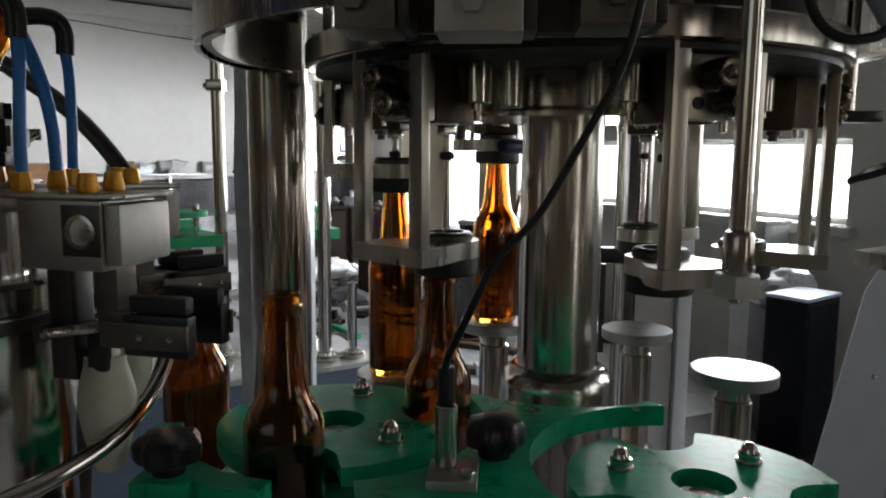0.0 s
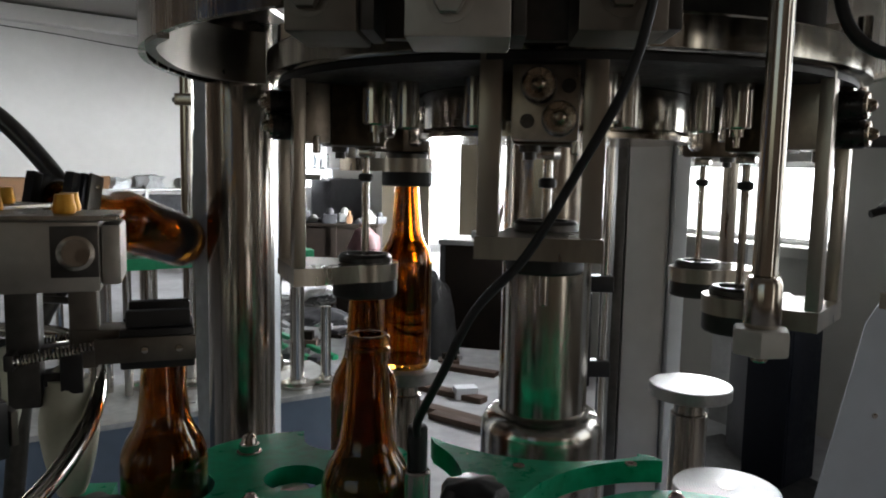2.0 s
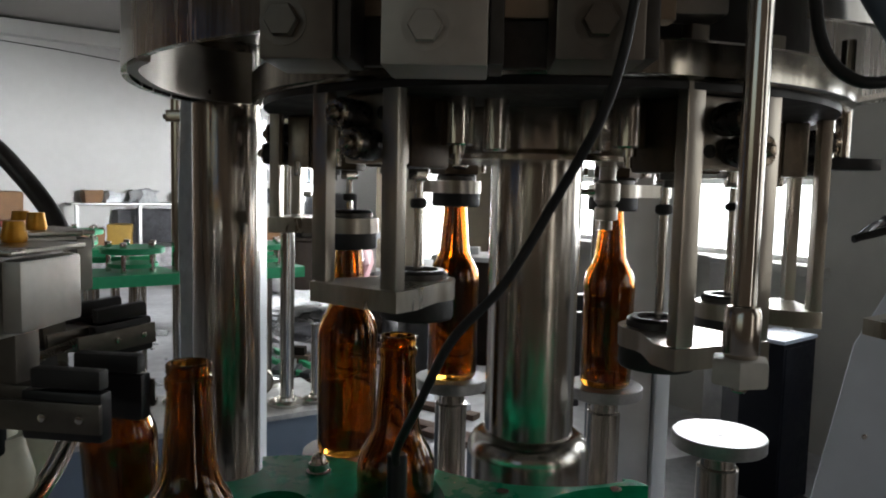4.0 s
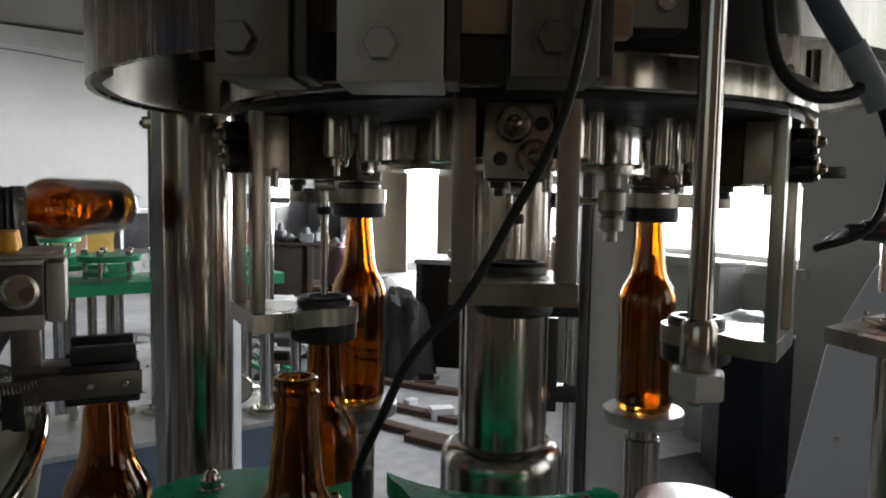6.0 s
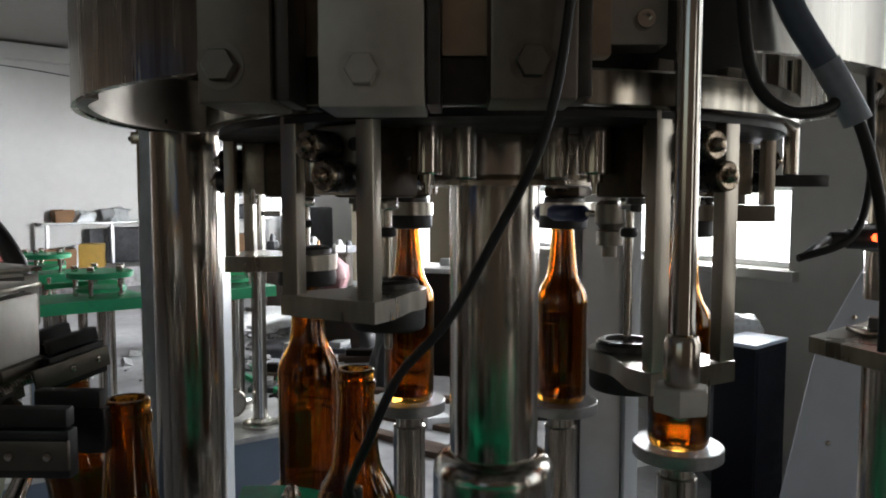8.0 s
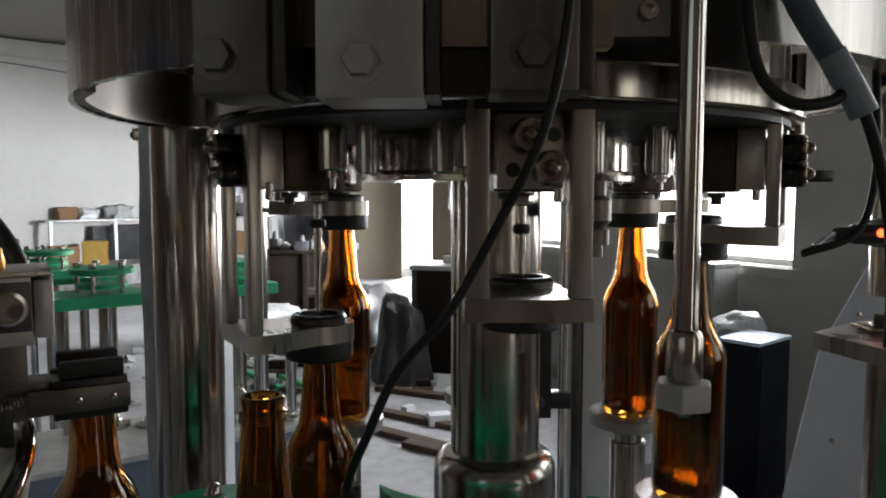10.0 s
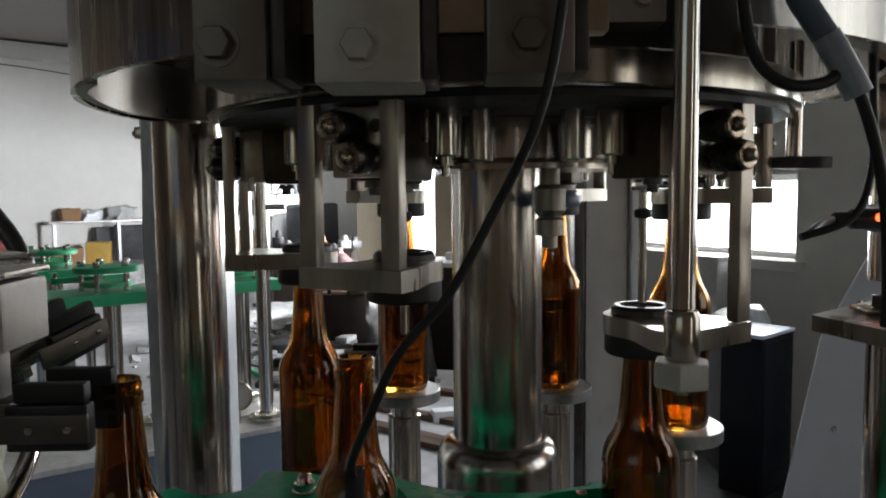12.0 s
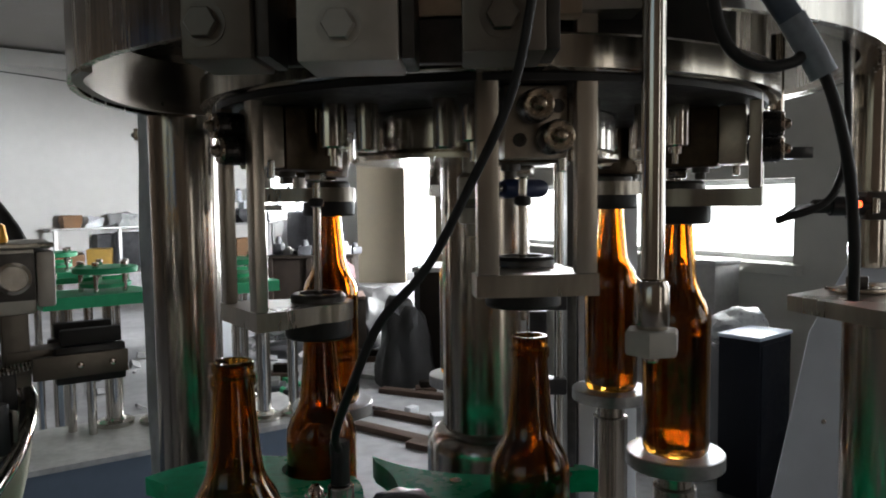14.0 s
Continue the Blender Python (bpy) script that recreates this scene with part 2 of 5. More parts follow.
# Walls out of view; their openings are added for the fill lamps.
wall("wall_east", (2.9, 0.621), (2.9, -4.0), 0, 3.25, 0.24, DIMWALL, [(0.25, 1.75, 0.95, 2.4), (3.74, 4.22, 0.2, 2.3)])
wall("wall_south", (2.9, -4.0), (-9.0, -4.0), 0, 3.25, 0.24, DIMWALL, [(4.0, 7.5, 1.0, 2.6)])
wall("wall_west", (-9.0, -4.0), (-9.0, 6.5), 0, 3.25, 0.24, DIMWALL)
wall("wall_far", (-9.0, 6.5), (-2.0, 13.0), 0, 3.25, 0.24, PLASTER, [(7.6, 8.35, 0.85, 1.75)])
wall("wall_back", (-2.0, 13.0), (-1.55, 13.0), 0, 3.25, 0.24, PLASTER)
wall("wall_return", (-1.55, 13.0), (-1.55, 9.94), 0, 3.25, 0.24, PLASTER)
wall("wall_door", (-1.55, 9.7), (0.077, 9.7), 0, 3.25, 0.24, BEIGESHADE, [(0.67, 1.10, 0.0, 2.1)])
wall("wall_side", (0.077, 9.7), (0.077, 4.853), 0, 3.25, 0.24, BEIGE, [(2.3, 4.5, 0.35, 1.55)])

UN = Vector((0.555, -0.832, 0))      # along the window wall, towards the camera's side
NN = Vector((0.832, 0.555, 0))       # out of it
P0 = Vector((0.077, 4.853, 0))


def wall_window(name, a, b, lo, hi, rails):
    root = tagged(empty(name, Matrix.Translation(P0) @ Matrix.Rotation(math.atan2(UN.y, UN.x), 4, "Z")), "white framed window with bright daylight behind", kind="structure")
    bm = bmesh.new()
    for x in (a, (a + b) / 2 - 0.025, b - 0.05):
        box(x, 0.08, lo, x + 0.05, 0.14, hi, 0.003, bm)
    for z in (lo, hi - 0.03) + rails:
        box(a, 0.082, z, b, 0.138, z + 0.03, 0.003, bm)
    part("window_frame", bm, WINFRAME, root)
    part("window_sill", box(a - 0.05, -0.05, lo - 0.05, b + 0.05, 0.10, lo - 0.002, 0.004), BEIGE, root)


wall_window("window_1", 0.35, 2.56, 0.87, 1.27, ())
# Unseen upper window, added as an opening for more light from above.
wall_window("window_3_unseen", 0.35, 2.35, 1.42, 2.35, ())
# Window out of view, added for reflections on the metal's right sides.
wall_window("window_2_unseen", 3.35, 4.85, 0.90, 2.35, (1.85,))


def backdrop(name, centre, along, w, h):
    d = Vector((*along, 0)).normalized()
    bm = bmesh.new()
    n = Vector((-d.y, d.x, 0))
    c = Vector(centre)
    vs = [bm.verts.new(c + d * sx * w / 2 + Vector((0, 0, sz * h / 2))) for sx, sz in ((-1, -1), (1, -1), (1, 1), (-1, 1))]
    bm.faces.new(vs)
    setting(name, bm, DAYLIGHT, "bright overcast daylight outside")


backdrop("backdrop", P0 + UN * 1.4 + NN * 1.6 + Vector((0, 0, 1.6)), UN[:2], 7, 5)
backdrop("backdrop", (-0.7, 11.2, 1.3), (1, 0), 1.7, 3.4)
backdrop("backdrop", (-3.9, 12.9, 1.3), (7, 6.5), 3.0, 3.0)
window_light("window_daylight", P0 + UN * 1.455 + NN * 0.3 + Vector((0, 0, 1.07)), P0 + UN * 1.2 - NN * 4 + Vector((0, 0, 0.95)), 2.15, 0.38, 45)
# Fill lamp in the added upper window.
window_light("upper_fill_light", P0 + UN * 1.35 + NN * 0.3 + Vector((0, 0, 1.885)), P0 + UN * 1.1 - NN * 4 + Vector((0, 0, 0.8)), 1.95, 0.9, 100)
# Fill lamp in the added right-hand window.
window_light("second_fill_light", P0 + UN * 4.1 + NN * 0.3 + Vector((0, 0, 1.65)), P0 + UN * 4.1 - NN * 4 + Vector((0, 0, 1.2)), 1.45, 1.4, 15)
# Unseen side opening; lamp and backdrop added to brighten the far wall.
window_light("side_fill_light", (1.5, 6.3, 1.38), (-5.0, 8.9, 1.36), 2.2, 0.24, 1950)
backdrop("backdrop", (2.4, 6.3, 1.2), (0, 1), 3.4, 4.0)
window_light("door_daylight", (-0.68, 9.9, 1.1), (-0.9, 0, 0.9), 0.4, 2.0, 75)
window_light("far_window_daylight", (-3.17, 11.93, 1.3), (-1.5, 10.3, 1.0), 0.72, 0.86, 60)
# Two lamps added in the unseen east wall: fill, and streaks on the columns.
window_light("east_fill_light", (3.0, -0.38, 1.68), (0.0, -0.4, 1.2), 1.45, 1.4, 9.5, (0.96, 0.96, 0.96))
window_light("east_streak_light", (3.0, -3.36, 1.25), (0.0, -0.2, 1.2), 0.42, 2.0, 7, (1.0, 0.93, 0.84))
# Weak warm lamp added in the unseen south wall for front-facing surfaces.
window_light("rear_fill_light", (-2.85, -3.95, 1.8), (-2.0, 3, 0.8), 3.4, 1.5, 1.2, (1.0, 0.93, 0.84))

# ---- the filler ----
W_CAR, T0 = 13.966, 5.926           # degrees a second, seconds
R_BOT = 0.1877


def theta(k, t):
    """Clockwise angle of head k from the front of the filler, in degrees."""
    return W_CAR * (t - T0) + 60 * k


def spot(r, th, z=0.0):
    a = radians(th)
    return Vector((-r * math.sin(a), -r * math.cos(a), H + z))


def centre_column():
    root = empty("centre_column", Matrix.Translation((0, 0, H)))
    part("column_tube", lathe([(0, -0.03), (0.0445, -0.03), (0.0445, 0.30), (0, 0.30)], 72), COLUMN, root)
    part("base_flange", lathe([(0.0446, 0.012), (0.050, 0.011), (0.056, 0.006), (0.0605, -0.002), (0.0615, -0.010), (0.0615, -0.13), (0.0446, -0.13)], 56), TURNED, root, "rounded polished collar at the column's foot")
    part("column_foot", lathe([(0, -0.30), (0.075, -0.30), (0.075, -0.131), (0, -0.131)], 48), STEEL, root)
    return tagged(root, "thick brushed steel centre column of a bottle filler", "machine column")


centre_column()
RIMSTEEL = mat("streaked_rim_steel", (0.44, 0.41, 0.36), 0.17, 1.0, 0.45, 22, 0.03, stretch=(2, 2, 0.08), fine=3)
# Near-black steel: the shade of the recess above the rim, as colour.
RECESSSTEEL = mat("recess_shade_steel", (0.035, 0.032, 0.030), 0.40, 0.35, 0.35, 14, 0.08)
carousel = tagged(empty("filler_carousel", Matrix.Translation((0, 0, H))), "rotating steel filler bowl with six hanging valves", "bottle filler")
part("ring_plate", lathe([(0.10, 0.3265), (0.268, 0.3265), (0.272, 0.3285), (0.272, 0.349), (0.270, 0.351), (0.10, 0.351)], 96, closed=True), RIMSTEEL, carousel, "turned steel rim of the bowl")
# Rubber black on the steel underside stands for the shade beneath the bowl.
part("shaded_underside", lathe([(0.131, 0.3263), (0.262, 0.3263), (0.262, 0.3215), (0.131, 0.3215)], 72, closed=True), RUBBER, carousel)
part("bowl", lathe([(0.0452, 0.284), (0.124, 0.284), (0.128, 0.288), (0.128, 0.330), (0.0452, 0.330)], 72, closed=True), POLISHED, carousel)
part("bowl_shoulder", lathe([(0.0, 0.3512), (0.248, 0.3512), (0.248, 0.358), (0.235, 0.359), (0.235, 0.47), (0.0, 0.47)], 72), RECESSSTEEL, carousel)
part("bottom_rim", lathe([(0.0452, 0.279), (0.132, 0.279), (0.132, 0.2835), (0.0452, 0.2835)], 72, closed=True), STEEL, carousel)


def unit_m(k):
    return Matrix.Rotation(radians(-60 * k), 4, "Z")


VALVESTEEL = mat("tan_milled_steel", (0.56, 0.50, 0.42), 0.34, 1.0, 0.2, 25, 0.06)
KNOBSTEEL = mat("tan_worn_steel", (0.36, 0.29, 0.22), 0.26, 1.0, 0.3, 30, 0.05)
KNOBDARK = mat("blackened_knob_steel", (0.055, 0.05, 0.047), 0.28, 0.7, 0.3, 30, 0.05)
HOUSINGDARK = mat("oiled_brown_steel", (0.085, 0.058, 0.034), 0.42, 0.6, 0.3, 30, 0.08)


def valve_parts(k):
    m = unit_m(k)
    at = m @ Matrix.Translation((0, -R_BOT, 0))
    body = part("valve_body", lathe([(0, 0.2745), (0.009, 0.2745), (0.014, 0.2755), (0.0165, 0.279), (0.0165, 0.296), (0.0215, 0.298), (0.0225, 0.301), (0.0225, 0.322), (0, 0.322)], 28), POLISHED, carousel, m=at)
    part("valve_nut", hexnut(0.009, 0.2600, 0.2686), TURNED, body)
    part("fill_tube", rod(0.0034, 0.150, 0.2598, 14), POLISHED, body)
    part("seal_ring", lathe([(0.0035, 0.238), (0.0062, 0.239), (0.0068, 0.242), (0.0062, 0.245), (0.0035, 0.246)], 16, closed=True), RUBBER, body)
    for dx in (-0.030, 0.030):
        part("side_stud", lathe([(0, 0.272), (0.003, 0.272), (0.003, 0.280), (0.006, 0.2802), (0.006, 0.286), (0.0115, 0.2862), (0.0125, 0.2875), (0.0125, 0.322), (0, 0.322)], 20), POLISHED, carousel, m=m @ Matrix.Translation((dx * 1.25, -0.190, 0)))
        part("inner_valve", lathe([(0, 0.283), (0.008, 0.283), (0.0095, 0.2845), (0.0095, 0.322), (0, 0.322)], 18), TURNED, carousel, m=m @ Matrix.Translation((dx * 1.9, -0.168, 0)))
    blk = part("valve_block", box(-0.0245, -0.246, 0.2710, 0.0195, -0.224, 0.3208, 0.002), VALVESTEEL, carousel, "dark milled steel valve block with two knobs", m=m)
    for x, z in ((-0.0065, 0.3045), (0.0070, 0.2840)):
        knob = part("knob", lathe([(0, 0), (0.0092, 0), (0.0092, 0.004), (0.0110, 0.0045), (0.0113, 0.006), (0.0113, 0.024), (0.0105, 0.0262), (0, 0.0262)], 26), KNOBDARK, blk, "dark cylindrical adjusting knob", m=Matrix.Translation((x, -0.246, z)) @ TO_Y)
        part("end_ring", lathe([(0.0052, 0.0263), (0.0104, 0.0263), (0.0100, 0.0286), (0.0088, 0.0292), (0.0052, 0.0288)], 26, closed=True), KNOBSTEEL, knob, "worn turned end face")
        part("end_screw", lathe([(0, 0.0263), (0.0050, 0.0263), (0.0050, 0.0300), (0.0044, 0.0325), (0.0025, 0.0345), (0, 0.0350)], 18), KNOBSTEEL, knob)
    for x, z in ((0.0125, 0.3065), (-0.0140, 0.2835)):
        part("plug", lathe([(0, 0), (0.0048, 0), (0.0048, 0.0015), (0.0034, 0.0015), (0.0034, 0.0005), (0, 0.0005)], 18), DARKSTEEL, blk, m=Matrix.Translation((x, -0.246, z)) @ TO_Y)
    part("valve_housing", box(-0.0245, -0.2236, 0.2690, 0.0205, -0.1760, 0.3212, 0.003), HOUSINGDARK, carousel, "dark brown oiled valve housing", m=m)
    part("housing_pin", lathe([(0, 0.2585), (0.0045, 0.2585), (0.0045, 0.2640), (0.0075, 0.2642), (0.0075, 0.2688), (0, 0.2688)], 16), DARKSTEEL, carousel, m=m @ Matrix.Translation((-0.013, -0.208, 0)))
    part("stop_pin", rod(0.0035, 0.262, 0.2773, 12), TURNED, carousel, m=m @ Matrix.Translation((0.018, -0.236, 0)))


for k in range(6):
    valve_parts(k)


def drain_valve():
    m = Matrix.Rotation(radians(-254), 4, "Z") @ Matrix.Translation((0, -0.112, 0))
    body = part("drain_valve", lathe([(0, 0.212), (0.007, 0.212), (0.007, 0.222), (0.0125, 0.223), (0.0125, 0.236), (0.009, 0.238), (0.014, 0.244), (0.014, 0.262), (0.009, 0.266), (0.009, 0.2788), (0, 0.2788)], 20), CAST, carousel, "small ball valve with a blue lever", m=m)
    turn = Matrix.Rotation(radians(136), 4, "Z") @ Matrix.Translation((0, 0, 0.2525)) @ TO_Y
    lever = part("valve_lever", rod(0.0035, 0.008, 0.034, 12), STEEL, body, m=turn)
    part("lever_grip", lathe([(0, 0.034), (0.0065, 0.034), (0.0085, 0.038), (0.0085, 0.080), (0.0070, 0.085), (0, 0.086)], 20), NAVY, lever, "navy plastic grip")


drain_valve()


BELLCAP = mat("brown_rubber", (0.06, 0.045, 0.04), 0.45, 0.0, 0.3, 40, 0.1)


BARSTEEL = mat("satin_bar_steel", (0.50, 0.455, 0.39), 0.30, 1.0, 0.14, 22, 0.03, stretch=(1, 1, 0.12))


def filling_head():
    root = empty("filling_head")
    for x0 in (-0.0449, 0.0224):
        part("guide_bar", box(x0, -0.2586, 0.0003, x0 + 0.0145, -0.2486, 0.21, 0.0011), BARSTEEL, root, "square brushed steel guide bar")
    outline = [(-0.0460, -0.2590), (0.0380, -0.2590), (0.0380, -0.236), (0.030, -0.205)]
    outline += [(0.030 * math.cos(radians(a)), -R_BOT + 0.030 * math.sin(radians(a))) for a in range(-20, 201, 12)]
    outline += [(-0.030, -0.205), (-0.0460, -0.236)]
    part("head_plate", slab(outline, -0.015, 0.0), PLATE, root, "milled steel plate")
    at = Matrix.Translation((0, -R_BOT, 0))
    part("bell_ring", lathe([(0.0165, 0.0003), (0.024, 0.0003), (0.024, 0.005), (0.0215, 0.0075), (0.0165, 0.0075)], 30, closed=True), DARKSTEEL, root, m=at)
    part("bell_cap", lathe([(0.0048, 0.0012), (0.0163, 0.0012), (0.0163, 0.0045), (0.0048, 0.0045)], 26, closed=True), BELLCAP, root, "brownish rubber cap", m=at)
    part("rubber_bell", lathe([(0.0155, -0.0153), (0.0285, -0.0153), (0.0290, -0.018), (0.0290, -0.029), (0.0275, -0.031), (0.0165, -0.031)], 34, closed=True), RUBBER, root, "black rubber centring bell", m=at)
    return tagged(root, "steel bottle clamping head with black rubber bell", "filling head", "heads round the filler")


heads = [filling_head()]
heads += [copy_thing(heads[0], Matrix()) for _ in range(5)]


def faced_steel():
    """Lathe-faced steel with fine rings about its own axis."""
    m = mat("faced_steel", (0.40, 0.40, 0.395), 0.42, 1.0, 0.16, 40, 0.0)
    n, l = m.node_tree.nodes, m.node_tree.links
    tc = n.new("ShaderNodeTexCoord")
    wave = n.new("ShaderNodeTexWave")
    wave.wave_type, wave.rings_direction = "RINGS", "Z"
    wave.inputs["Scale"].default_value, wave.inputs["Distortion"].default_value = 130.0, 0.6
    wave.inputs["Detail"].default_value = 2
    l.new(tc.outputs["Object"], wave.inputs[0])
    bp = n.new("ShaderNodeBump")
    bp.inputs["Strength"].default_value, bp.inputs["Distance"].default_value = 0.22, 0.001
    l.new(wave.outputs["Fac"], bp.inputs["Height"])
    l.new(bp.outputs[0], n["Principled BSDF"].inputs["Normal"])
    return m


FACED = faced_steel()


def bottle_pedestal():
    root = empty("bottle_pedestal")
    part("disc", lathe([(0, 0), (0.0438, 0), (0.0448, -0.001), (0.0448, -0.0125), (0.0438, -0.0135), (0, -0.0105)], 64), FACED, root, "turned round lifting disc")
    part("centre_hole", lathe([(0.0025, 0.0004), (0.006, 0.0004), (0.006, 0.0001), (0.0025, 0.0001)], 18, closed=True), PLATE, root)
    part("stem", lathe([(0, -0.166), (0.0198, -0.166), (0.0198, -0.034), (0.0185, -0.033), (0.0165, -0.0325), (0.0165, -0.0137), (0, -0.0137)], 28), STEEL, root)
    return tagged(root, "round steel bottle lift pedestal on a shaft", "pedestal", "pedestals round the filler")


pedestals = [bottle_pedestal()]
pedestals += [copy_thing(pedestals[0], Matrix()) for _ in range(5)]
lower = tagged(empty("lower_carousel", Matrix.Translation((0, 0, H))), "steel lower carousel plate under the pedestals", "machine plate")
part("lower_plate", lathe([(0.076, -0.235), (0.23, -0.235), (0.23, -0.26), (0.076, -0.26)], 64, closed=True), PLATE, lower)
for k in range(6):
    part("lift_sleeve", lathe([(0.0202, -0.2348), (0.0265, -0.2348), (0.0265, -0.140), (0.0202, -0.140)], 28, closed=True), STEEL, lower, m=unit_m(k) @ Matrix.Translation((0, -R_BOT, 0)))
base = empty("filler_pedestal_base", Matrix.Translation((0, 0, 0)))
part("base_body", lathe([(0, 0), (0.30, 0), (0.30, 0.62), (0.25, 0.65), (0, 0.65)], 40), BLUEGREY, base)
tagged(base, "blue-grey round machine base under the carousel", "machine base")


def amber_bottle():
    out = [(0, 0.004), (0.022, 0.001), (0.0275, 0.0), (0.0300, 0.004), (0.0305, 0.010), (0.0305, 0.112), (0.0308, 0.121), (0.0298, 0.130), (0.0265, 0.139), (0.0215, 0.147), (0.0185, 0.155), (0.0172, 0.165), (0.0150, 0.190), (0.0137, 0.208), (0.0136, 0.211), (0.0150, 0.212), (0.0150, 0.218), (0.0135, 0.2195), (0.0135, 0.221), (0.0142, 0.222), (0.0142, 0.2265), (0.0130, 0.228), (0.0108, 0.228)]
    inn = [(0.0102, 0.225), (0.0102, 0.205), (0.0118, 0.188), (0.0140, 0.165), (0.0153, 0.155), (0.0185, 0.147), (0.0235, 0.138), (0.0270, 0.128), (0.0278, 0.120), (0.0276, 0.110), (0.0276, 0.012), (0.0255, 0.007), (0.018, 0.0065), (0, 0.009)]
    return tagged(part("beer_bottle", lathe(out + inn, 44), AMBER), "empty brown glass long-neck bottle", "bottle", "bottles on the line")


bottles = [amber_bottle()]
for _ in range(6):
    bottles.append(copy_thing(bottles[0], Matrix()))


# ---- frame of the filler ----
def band(path, thick, z0, z1, smooth=5):
    """A bent upright strip along the plan curve."""
    P = [Vector((x, y, 0)) for x, y in path]
    Q = []
    for i in range(len(P) - 1):
        a, b, c, d = P[max(i - 1, 0)], P[i], P[i + 1], P[min(i + 2, len(P) - 1)]
        for s in range(smooth):
            t = s / smooth
            Q.append(0.5 * (2 * b + (c - a) * t + (2 * a - 5 * b + 4 * c - d) * t * t + (3 * b - a - 3 * c + d) * t ** 3))
    Q.append(P[-1])
    bm = bmesh.new()
    secs = []
    for i, p in enumerate(Q):
        d = (Q[min(i + 1, len(Q) - 1)] - Q[max(i - 1, 0)]).normalized()
        n = Vector((-d.y, d.x, 0)) * thick / 2
        secs.append([bm.verts.new(p + s * n + Vector((0, 0, z))) for s, z in ((-1, z0), (1, z0), (1, z1), (-1, z1))])
    for a, b in zip(secs, secs[1:]):
        for k in range(4):
            bm.faces.new((a[k], a[(k + 1) % 4], b[(k + 1) % 4], b[k]))
    bm.faces.new(secs[0][::-1])
    bm.faces.new(secs[-1])
    return bm


def support_column():
    root = empty("support_column", Matrix.Translation((-0.3355, 0.0715, 0)))
    part("column_tube", lathe([(0, 0.62), (0.0365, 0.62), (0.0365, H + 0.3995), (0, H + 0.3995)], 64), COLUMN, root)
    part("column_foot", lathe([(0, 0.60), (0.06, 0.60), (0.06, 0.6195), (0, 0.6195)], 40), STEEL, root)
    tagged(root, "polished steel support column beside the filler", "support column")
    post = empty("wrapped_frame_post", Matrix.Translation((0, 0, 0)))
    part("post_profile", box(-0.407, 0.126, 0.0, -0.318, 0.170, H + 0.42, 0.003), WRAP, post)
    bm = bmesh.new()
    for x0, x1, ph in ((-0.4095, -0.385, 0.3), (-0.3195, -0.3155, 1.7)):
        n = 34
        rows_ = [[bm.verts.new((x + 0.0014 * math.sin(9 * z + ph + 3 * x / 0.04) + 0.0008 * math.sin(31 * z + ph), 0.1235 - 0.0012 * math.sin(17 * z + ph + x * 60), z)) for x in (x0, (x0 + x1) / 2, x1)] for z in [0.5 + 0.87 * i / n for i in range(n + 1)]]
        for a, b in zip(rows_, rows_[1:]):
            for k in range(2):
                bm.faces.new((a[k], a[k + 1], b[k + 1], b[k]))
    part("protective_film", bm, FILM, post, "loose wrinkled bluish protective film")
    tagged(post, "grey frame post wrapped in bluish film", "frame post")


WRAP = mat("pale_wrapped_profile", (0.62, 0.66, 0.70), 0.3, 0.0, 0.12, 10, 0.2, stretch=(1, 1, 0.3))
FILM = mat("bluish_protective_film", (0.66, 0.71, 0.76), 0.25, 0.0, 0.25, 14, 0.5, spec=0.7, stretch=(1, 1, 0.4))
support_column()


def cam_housing():
    root = empty("cam_housing", Matrix.Translation((0, 0, H)))
    upper = [(-0.372 * math.sin(radians(a)), -0.372 * math.cos(radians(a))) for a in range(28, 151, 8)]
    part("housing_shell", band(upper, 0.006, 0.3385, 0.437, 4), BRUSHED_V, root, "curved brushed steel sheet")
    part("strap", band([(-0.285, -0.235), (-0.315, -0.190), (-0.338, -0.110), (-0.344, -0.050), (-0.336, -0.005), (-0.318, 0.024), (-0.296, 0.036)], 0.008, 0.336, 0.388), CAST, root, "bent steel strap clamping the column")
    part("strap_bolt", lathe([(0, 0), (0.0045, 0), (0.0045, 0.003), (0.003, 0.003), (0.003, 0.001), (0, 0.001)], 16), DARKSTEEL, root, m=Matrix.Translation((-0.327, 0.0085, 0.344)) @ Matrix.Rotation(radians(-50), 4, "Z") @ TO_Y @ Matrix.Translation((0, 0, 0.004)))
    part("housing_web", band([(-0.322, -0.11), (-0.315, 0.0), (-0.325, 0.0715)], 0.03, 0.4060, 0.420), DARKSTEEL, root)
    part("housing_floor", arc_wall(0.276, 0.3685, 0.4000, 0.4055, 180 + 90 - 28, 90 + 30, 40), PLATE, root)
    tagged(root, "curved brushed steel cam housing on the support column", "machine housing")
    root = empty("upper_drum", Matrix.Translation((0, 0, H)))
    arc = [(-0.347 * math.sin(radians(a)), -0.347 * math.cos(radians(a))) for a in range(-132, -19, 8)]
    part("drum_shell", band(arc, 0.006, 0.350, 0.60, 4), BRIGHT_V, root)
    part("drum_flange", band([(x * 0.97, y * 0.97) for x, y in arc[:-2]], 0.012, 0.3505, 0.356, 4), STEEL, root)
    tagged(root, "brushed steel drum shell over the filler bowl", "machine housing")


BRIGHT_V = mat("bright_brushed_sheet", (0.52, 0.50, 0.46), 0.24, 1.0, 0.22, 9, 0.05, stretch=(3, 3, 0.15), fine=4)
